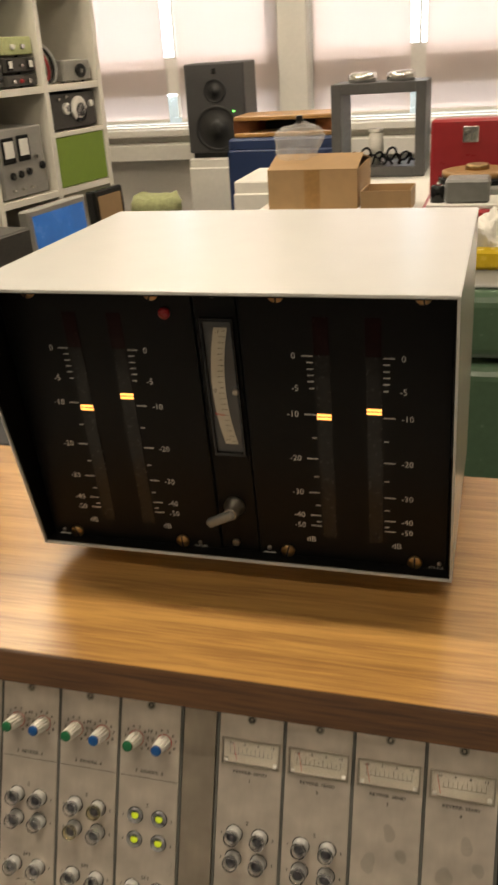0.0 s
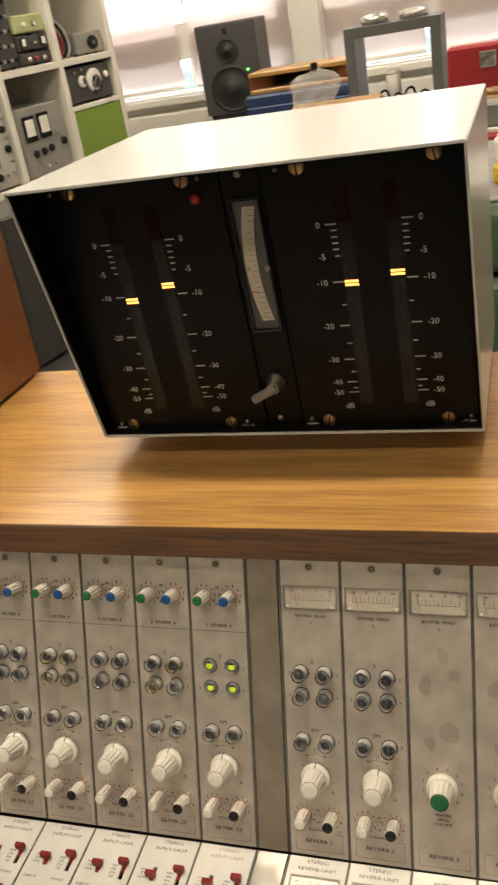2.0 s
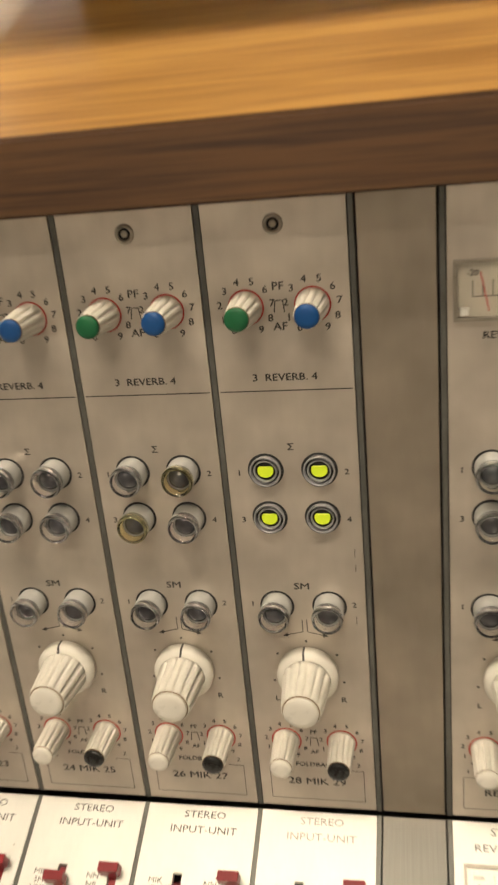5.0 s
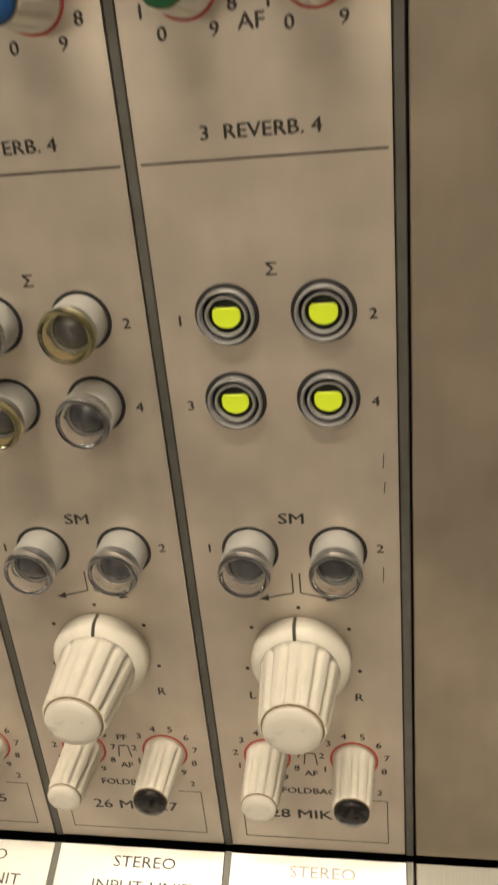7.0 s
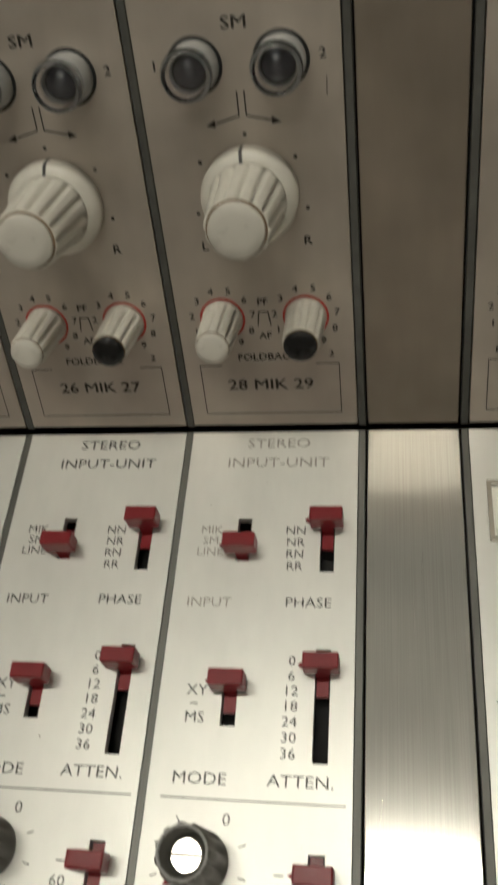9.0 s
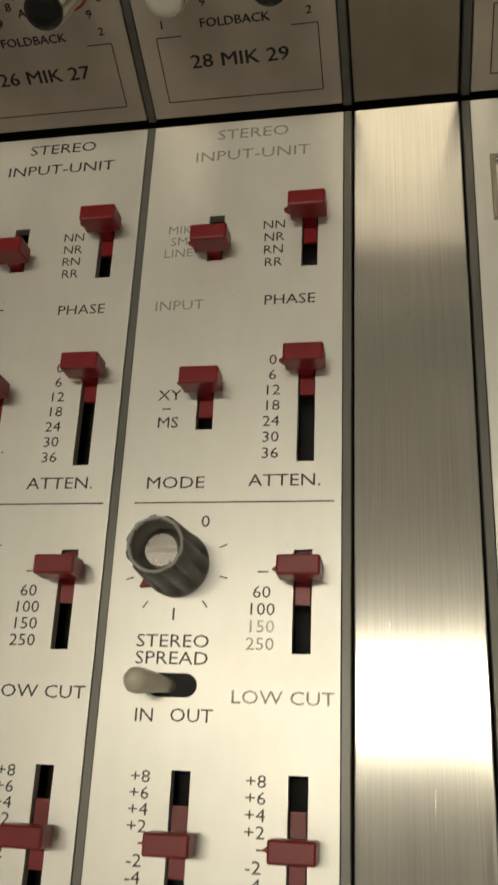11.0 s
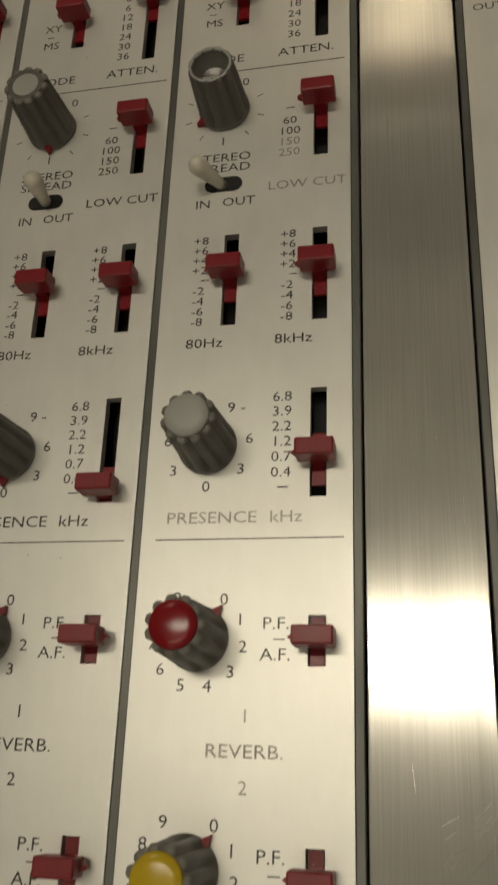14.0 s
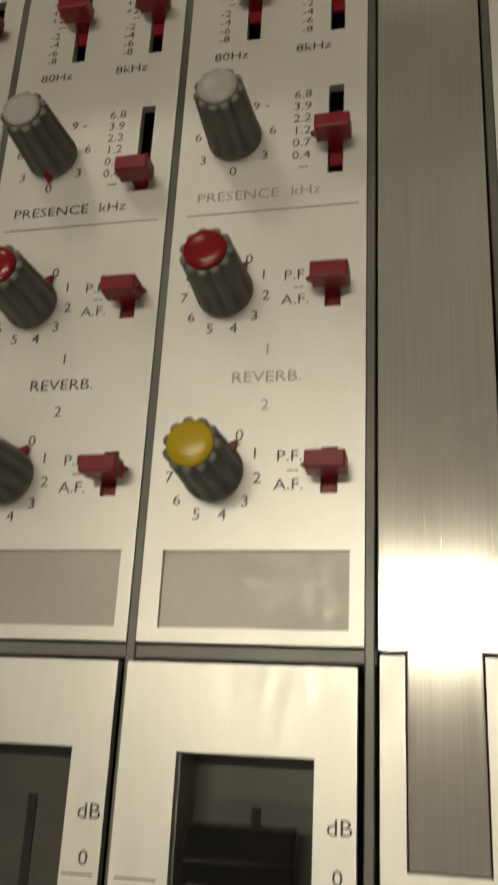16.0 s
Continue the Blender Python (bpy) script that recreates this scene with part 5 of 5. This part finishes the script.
part("screen", arch(-0.035, 0.104, 0.122, 0.170, -0.0165, -0.0145), "meter_face", bz, "cream coated screen")
device("multimeter", SX[3] + 0.016, SX[3] + 0.066, b2, 0.245, SY + 0.004, 0.12, "cap_black", "narrow black multimeter with a white gauge", [(0.5, 0.3, 0.012, "gear_dark")], [(0.5, 0.80, 0.044, 0.06)], base=SHELF)
device("radio_receiver", SX[1] + 0.022, SX[0] - 0.03, 1.046, 0.145, SY + 0.02, 0.25, "gear_dark", "dark radio receiver with a round tuning dial", [(0.60, 0.55, 0.050, "paper_white"), (0.62, 0.46, 0.044, "cap_black"), (0.34, 0.58, 0.024, "paper_white"), (0.36, 0.58, 0.018, "cap_black"), (0.88, 0.65, 0.014, "paper_white"), (0.2, 0.85, 0.006, "chrome"), (0.35, 0.9, 0.006, "chrome")], base=SHELF)
device("patch_unit", SX[2] + 0.022, SX[2] + 0.16, b3, 0.27, SY + 0.03, 0.25, "gear_dark", "dark rack unit with rows of small knobs", [(0.18 + 0.16 * i, 0.12 + 0.19 * j, 0.007, "gear_grey" if (i + j) % 2 else "cap_black") for i in range(5) for j in range(5)], base=SHELF)
device("amplifier_unit", SX[2] + 0.165, SX[1] - 0.022, b3, 0.05, SY + 0.02, 0.24, "gear_dark", "low dark amplifier unit with a reddish panel", [(0.2, 0.5, 0.008, "chrome"), (0.45, 0.5, 0.008, "case_red"), (0.7, 0.5, 0.008, "chrome")], base=SHELF)
device("amplifier_unit", SX[2] + 0.165, SX[1] - 0.024, b3 + 0.0505, 0.062, SY + 0.02, 0.24, "gear_dark", "dark amplifier unit with two white gauges", [(0.5, 0.5, 0.006, "chrome")], [(0.14, 0.55, 0.026, 0.04), (0.8, 0.55, 0.03, 0.04)], base=SHELF)
device("field_recorder", SX[2] + 0.168, SX[1] - 0.028, b3 + 0.113, 0.072, SY + 0.02, 0.23, "cloth_pale", "olive cased field recorder with small dials", [(0.3, 0.5, 0.01, "paper_white"), (0.62, 0.5, 0.01, "chrome")], base=SHELF)
device("tape_splicer", SX[1] + 0.18, SX[0] - 0.04, b3, 0.09, SY + 0.03, 0.12, "gear_grey", "small grey machine with a round black dial", [(0.6, 0.5, 0.028, "cap_black"), (0.6, 0.5, 0.012, "chrome")], turn=-12, base=SHELF)
device("battery_box", SX[3] + 0.06, SX[2] - 0.05, b3, 0.12, SY + 0.03, 0.22, "gear_dark", "low dark metal equipment box", base=SHELF)
device("tape_deck", SX[2] + 0.022, SX[1] - 0.022, SZ[1] + 0.013, 0.24, SY + 0.02, 0.28, "gear_dark", "dark portable loudspeaker with a round dial", [(0.55, 0.45, 0.03, "gear_grey")], base=SHELF)
device("tape_deck", SX[3] + 0.022, SX[2] - 0.022, SZ[1] + 0.013, 0.20, SY + 0.02, 0.28, "gear_dark", "dark equipment case with small controls", [(0.25, 0.5, 0.01, "chrome"), (0.75, 0.5, 0.01, "chrome")], base=SHELF)


def tangle(name, pts, r, m, label):
    """A loose lead laid along a few points."""
    cu = bpy.data.curves.new(name, "CURVE")
    cu.dimensions, cu.bevel_depth, cu.bevel_resolution = "3D", r, 2
    s = cu.splines.new("BEZIER")
    s.bezier_points.add(len(pts) - 1)
    for p, q in zip(s.bezier_points, pts):
        p.co, p.handle_left_type, p.handle_right_type = q, "AUTO", "AUTO"
    cu.materials.append(M[m])
    return tagged(new(name, cu), label, "cable")


for k, (m, dx) in enumerate((("case_red", 0.0), ("cap_black", 0.03), ("sleeve_grey", 0.05))):
    x, y, z = SX[1] + 0.03 + dx, SY + 0.05, b3
    tangle("test_lead", [SHELF @ Vector(q) for q in ((x, y, z + 0.004), (x + 0.02, y + 0.03, z + 0.05 - 0.01 * k), (x + 0.05, y + 0.01, z + 0.012), (x + 0.01, y + 0.06, z + 0.16), (x - 0.01, y + 0.10, z + 0.004))], 0.006, m, "coiled test lead lying on the shelf")

# ---- loudspeaker on a white cabinet ----
def loudspeaker():
    t = thing("loudspeaker", pose(-1.52, 5.0, 0.715, 0, 0, 4), "charcoal two-way studio loudspeaker with a green indicator", "loudspeaker")
    part("cabinet", bx(bmesh.new(), -0.18, 0.18, 0, 0.36, 0.03, 0.53, 0.008), "charcoal", t)
    part("plinth", bx(bmesh.new(), -0.16, 0.16, 0.02, 0.34, 0, 0.03), "cap_black", t)
    for z, r in ((0.168, 0.130), (0.378, 0.066)):
        d = part("driver", lathe(bmesh.new(), [(r, -0.001), (r, 0.006), (r * 0.9, 0.009), (r * 0.86, 0.002)], 40, m=pose(0, 0, z, 90), caps=False), "cone_black", t)
        part("cone", lathe(bmesh.new(), [(r * 0.88, 0.004), (r * 0.35, 0.001), (r * 0.33, 0.006), (r * 0.15, 0.012), (0.0005, 0.014)], 40, m=pose(0, 0, z, 90), caps=False), "cone_black", d)
    part("logo_plate", bx(bmesh.new(), -0.012, 0.012, -0.004, 0, 0.47, 0.50, 0.002), "cap_black", t)
    part("indicator", lathe(bmesh.new(), [(0.006, 0), (0.005, 0.004)], 14, m=pose(0.108, 0, 0.262, 90)), "led_green", t, "glowing green indicator")


def block(name, x0, x1, y0, y1, z0, z1, m, label, category, bev=0.004, door=False):
    t = thing(name, pose((x0 + x1) / 2, y0, z0), label, category)
    w, d, h = x1 - x0, y1 - y0, z1 - z0
    part("body", bx(bmesh.new(), -w / 2, w / 2, 0.02 if door else 0, d, 0, h, bev), m, t)
    if door:
        q = part("door", bx(bmesh.new(), -w / 2, w / 2, 0, 0.018, 0.03, h - 0.05, bev), m, t)
        part("handle", bx(bmesh.new(), w / 2 - 0.07, w / 2 - 0.05, -0.02, 0.002, h * 0.7, h * 0.86, 0.003), "chrome", q)
    return t


loudspeaker()
block("white_cabinet", -1.71, -1.345, 4.97, 5.42, 0, 0.713, "frame_white", "white painted cabinet carrying the loudspeaker", "cabinet", 0.008, True)
block("blue_crate", -1.25, -0.68, 4.30, 4.80, 0, 0.885, "crate_blue", "tall dark blue equipment trunk", "trunk", 0.012, True)


def horn_tray():
    t = thing("wooden_tray", pose(-0.965, 4.36, 0.886), "orange-brown wooden horn lying on a blue trunk", "horn")
    for z0, z1, tilt in ((0.0, 0.022, 0), (0.082, 0.104, 0)):
        part("board", bx(bmesh.new(), -0.26, 0.26, 0, 0.30, z0, z1, 0.004), "teak", t)
    for s in (-1, 1):
        bm = bmesh.new()
        prism(bm, [(s * 0.26, 0.0), (s * 0.16, 0.10), (s * 0.12, 0.28), (s * 0.26, 0.28)], 0.022, 0.082, "z")
        part("cheek", bm, "teak_red", t)
    part("throat", bx(bmesh.new(), -0.2, 0.2, 0.20, 0.28, 0.022, 0.082), "gap_black", t)


horn_tray()
block("drawer_unit", -0.99, -0.80, 3.50, 3.95, 0, 0.785, "frame_white", "pale drawer unit beside the work table", "cabinet", 0.006, True)


def table(name, x0, x1, y0, y1, z, m, label):
    t = thing(name, pose((x0 + x1) / 2, (y0 + y1) / 2, 0), label, "table")
    w, d = (x1 - x0) / 2, (y1 - y0) / 2
    part("tabletop", bx(bmesh.new(), -w, w, -d, d, z - 0.03, z, 0.003), m, t)
    for sx in (-1, 1):
        for sy in (-1, 1):
            part("leg", bx(bmesh.new(), sx * (w - 0.03) - 0.02, sx * (w - 0.03) + 0.02, sy * (d - 0.03) - 0.02, sy * (d - 0.03) + 0.02, 0, z - 0.03), "gear_grey", t)


table("work_table", -0.77, -0.10, 3.0, 4.25, 0.735, "paper_white", "white work table crowded with boxes and parts")


def open_box(name, x0, x1, y0, y1, z0, z1, label, flaps=True):
    t = thing(name, pose((x0 + x1) / 2, (y0 + y1) / 2, z0), label, "box")
    w, d, h = (x1 - x0) / 2, (y1 - y0) / 2, z1 - z0
    part("box_side", bx(bmesh.new(), -w, w, -d, -d + 0.005, 0, h), "cardboard", t)
    part("box_side", bx(bmesh.new(), -w, w, d - 0.005, d, 0, h), "cardboard", t)
    part("box_side", bx(bmesh.new(), -w, -w + 0.005, -d + 0.005, d - 0.005, 0, h), "cardboard", t)
    part("box_side", bx(bmesh.new(), w - 0.005, w, -d + 0.005, d - 0.005, 0, h), "cardboard", t)
    part("box_bottom", bx(bmesh.new(), -w + 0.005, w - 0.005, -d + 0.005, d - 0.005, 0, 0.005), "cardboard", t)
    if flaps:
        f = part("flap", bx(bmesh.new(), -w, w, 0, d * 0.95, -0.002, 0.002), "cardboard", t, at=pose(0, -d, h, 14))
        part("flap", bx(bmesh.new(), -w, w, -d * 0.95, 0, -0.002, 0.002), "cardboard", t, at=pose(0, d, h, -10))
        part("tape", bx(bmesh.new(), -0.03, 0.03, -d - 0.0012, -d - 0.0002, 0, h), "tape_brown", t)


open_box("cardboard_box", -0.725, -0.375, 3.10, 3.45, 0.735, 0.882, "brown cardboard box with folded flaps on the table")
open_box("cardboard_box", -0.350, -0.165, 3.02, 3.20, 0.735, 0.812, "small yellowish cardboard box on the table", False)


def clear_bag():
    bm = bmesh.new()
    lathe(bm, [(0.060, 0.0), (0.078, 0.02), (0.084, 0.045), (0.090, 0.075), (0.097, 0.105), (0.098, 0.128), (0.070, 0.142), (0.026, 0.150), (0.016, 0.158)], 48)
    for v in bm.verts:
        k = 1 + noise.noise(v.co * 26) * 0.22 + noise.noise(v.co * 70) * 0.10
        lift = noise.noise(Vector((v.co.x * 14, v.co.y * 14, 3.0))) * 0.018 if v.co.z > 0.09 else 0.0
        v.co = Vector((v.co.x * k + 0.12 * v.co.z, v.co.y * k * 0.6, v.co.z + lift))
    for f in bm.faces:
        f.smooth = False
    t = thing("plastic_bag", pose(-0.64, 3.24, 0.888), "crumpled clear plastic bag on a cardboard box", "bag")
    part("bag", bm, "bag_clear", t)
    part("bottle_cap", lathe(bmesh.new(), [(0.014, 0.155), (0.014, 0.178), (0.010, 0.182)], 16, (0.018, 0.0, 0)), "cap_black", t)


clear_bag()


def square_frame():
    t = thing("cube_shelf", pose(-0.407, 3.9, 0.738), "open dark grey square shelf frame on the table", "shelf")
    w, h, d, k = 0.213, 0.405, 0.28, 0.045
    part("side", bx(bmesh.new(), -w, -w + k, 0, d, 0, h, 0.002), "frame_grey", t)
    part("side", bx(bmesh.new(), w - k, w, 0, d, 0, h, 0.002), "frame_grey", t)
    part("top", bx(bmesh.new(), -w + k, w - k, 0.001, d, h - k, h, 0.002), "frame_grey", t)
    part("bottom", bx(bmesh.new(), -w + k, w - k, 0.001, d, 0, k, 0.002), "frame_grey", t)


square_frame()
for x, turn in ((-0.49, 8), (-0.315, -10)):
    t = thing("tape_reel_tin", pose(x, 4.0, 1.1435, 0, 0, turn), "shiny crumpled foil-wrapped tin on a grey frame", "tin")
    bm = bmesh.new()
    lathe(bm, [(0.06, 0), (0.066, 0.012), (0.064, 0.034), (0.045, 0.044), (0.001, 0.045)], 24)
    for v in bm.verts:
        v.co += Vector((noise.noise(v.co * 60), noise.noise(v.co * 60 + Vector((5, 0, 0))), 0)) * 0.006
    part("tin", bm, "chrome", t)
t = thing("white_canister", pose(-0.43, 4.02, 0.783), "white plastic canister inside a grey frame", "canister")
part("body", lathe(bmesh.new(), [(0.034, 0), (0.034, 0.135), (0.030, 0.14)], 24), "paper_white", t)
part("lid", lathe(bmesh.new(), [(0.035, 0.1402), (0.035, 0.155), (0.032, 0.158)], 24), "frame_white", t)
for k in range(5):
    a = 0.06 * k
    tangle("audio_cable", [(-0.56 + a, 3.96, 0.787), (-0.53 + a, 3.95, 0.84 + 0.02 * (k % 2)), (-0.49 + a, 4.0, 0.80), (-0.44 + a, 3.95, 0.83), (-0.38 + a * 0.6, 3.94, 0.788)], 0.006, "cap_black", "loose black audio cable coiled inside a frame")

# ---- bin and cloth below the window ----
t = thing("waste_bin", pose(-1.80, 4.6, 0), "white waste bin with a pale green liner", "bin")
part("bin_body", lathe(bmesh.new(), [(0.11, 0), (0.14, 0.50), (0.145, 0.51), (0.13, 0.51), (0.10, 0.02)], 28, caps=False), "frame_white", t)
bm = bmesh.new()
lathe(bm, [(0.147, 0.44), (0.150, 0.52), (0.135, 0.56), (0.08, 0.545), (0.01, 0.53)], 40)
for v in bm.verts:
    v.co += v.co.normalized() * noise.noise(v.co * 22) * 0.02
part("liner", bm, "cloth_pale", t, "crumpled pale green liner")

# ---- screens behind the desk ----
def monitor(x, y, z, w, h, turn, lean, m, label, stand=True):
    t = thing("monitor", pose(x, y, z, 0, 0, turn), label, "monitor")
    b = part("bezel", bx(bmesh.new(), -w / 2, w / 2, 0, 0.035, 0.10, 0.10 + h, 0.005), "gear_grey" if m == "screen_blue" else "cap_black", t, at=pose(0, 0, 0, lean))
    part("screen", bx(bmesh.new(), -w / 2 + 0.018, w / 2 - 0.018, -0.0015, 0.002, 0.12, 0.10 + h - 0.018), m, b)
    part("stem", bx(bmesh.new(), -0.03, 0.03, 0.03, 0.055, 0.01, 0.20, 0.004), "cap_black", t)
    part("base", bx(bmesh.new(), -0.11, 0.11, -0.06, 0.13, 0, 0.012, 0.004), "cap_black", t)


table("computer_table", -1.36, -0.80, 1.30, 2.50, 0.53, "charcoal", "low dark computer table beside the desk")
monitor(-1.06, 2.04, 0.53, 0.29, 0.32, 82, -3, "screen_blue", "flat monitor with a bright blue desktop picture")
monitor(-1.015, 2.30, 0.53, 0.16, 0.32, 80, -3, "cardboard", "small dark-framed tan display panel")

device("loudspeaker_box", -0.12, 0.12, 0.53, 0.40, 0, 0.2, "gear_dark", "dark loudspeaker box with a pale dial on the table", [(0.6, 0.72, 0.035, "paper_white"), (0.6, 0.4, 0.05, "cap_black")], base=pose(-1.05, 1.66, 0, 0, 0, 80))

# ---- green machine, tape recorder and clutter to the right ----
def green_machine():
    t = thing("tape_machine", pose(0, 0, 0), "large green enamelled tape machine with rounded edges", "machine")
    for z0, z1, y0 in ((0.838, 0.952, 1.10), (0.10, 0.832, 1.085)):
        part("panel", bx(bmesh.new(), 0.02, 1.30, y0, 1.72, z0, z1, 0.022, 4), "machine_green", t)
    part("plinth", bx(bmesh.new(), 0.05, 1.27, 1.14, 1.68, 0, 0.10), "gap_black", t)
    part("worktop", bx(bmesh.new(), 0.05, 1.27, 1.135, 1.70, 0.952, 0.957, 0.002), "machine_grey", t)


green_machine()
t = thing("writing_board", pose(0.30, 1.27, 0.957, 0, 0, 6), "thick cream board lying on the green machine", "board")
part("board", bx(bmesh.new(), -0.12, 0.25, -0.12, 0.13, 0, 0.028, 0.003), "paper_white", t)
t = thing("steel_ruler", pose(0.30, 1.24, 0.9852, 0, 0, 10), "thin pale metal ruler on a cream board", "ruler")
part("blade", bx(bmesh.new(), -0.10, 0.16, -0.008, 0.008, 0, 0.003), "chrome", t)
bm = bmesh.new()
bmesh.ops.create_icosphere(bm, subdivisions=4, radius=1)
for v in bm.verts:
    k = 1 + noise.noise(v.co * 1.6) * 0.35 + noise.noise(v.co * 4) * 0.07
    v.co = Vector((v.co.x * 0.035 * k, v.co.y * 0.06 * k, max(0.0, (v.co.z * 0.5 + 0.5) * 0.085 * k)))
t = thing("paper_bag", pose(0.155, 1.32, 0.957), "crumpled white paper with a yellow packet beneath", "paper")
part("paper", bm, "paper_white", t)
part("packet", bx(bmesh.new(), -0.04, 0.012, -0.085, -0.05, 0, 0.035, 0.006), "cap_yellow", t)


def tape_recorder():
    t = thing("tape_recorder", pose(0.02, 1.98, 0.84), "red cased reel-to-reel tape recorder with its lid open", "tape recorder")
    part("case", bx(bmesh.new(), -0.06, 0.62, 0, 0.42, 0, 0.085, 0.006), "case_red", t)
    part("top_plate", bx(bmesh.new(), -0.045, 0.605, 0.015, 0.405, 0.085, 0.097, 0.002), "paper_white", t)
    part("deck", bx(bmesh.new(), -0.03, 0.60, 0.15, 0.40, 0.097, 0.115, 0.003), "machine_grey", t)
    lid = part("lid", bx(bmesh.new(), -0.07, 0.62, 0.43, 0.50, 0.05, 0.265, 0.008), "case_red", t)
    for x in (0.02, 0.28, 0.5):
        part("latch", bx(bmesh.new(), x, x + 0.045, 0.424, 0.4305, 0.20, 0.245, 0.002), "chrome", lid)
    for x in (0.07, 0.33):
        for z, r, m in ((0.115, 0.105, "cap_black"), (0.131, 0.095, "tape_brown"), (0.145, 0.032, "brass_screw")):
            part("reel", lathe(bmesh.new(), [(r, z), (r, z + 0.013), (r * 0.9, z + 0.016)], 36, (x, 0.28, 0)), m, t)
    h = part("head_block", bx(bmesh.new(), 0.0, 0.11, 0.03, 0.12, 0.097, 0.155, 0.006), "machine_grey", t)
    part("head_block", bx(bmesh.new(), 0.16, 0.26, 0.05, 0.13, 0.097, 0.140, 0.006), "gear_grey", t)
    part("roller", lathe(bmesh.new(), [(0.018, 0.097), (0.018, 0.135), (0.012, 0.14)], 20, (-0.02, 0.06, 0)), "cap_black", t)
    part("control", bx(bmesh.new(), 0.30, 0.42, 0.04, 0.07, 0.097, 0.112, 0.003), "cap_black", t)


tape_recorder()
table("side_table", -0.06, 1.2, 1.80, 2.62, 0.838, "gear_grey", "grey side table carrying a tape recorder")
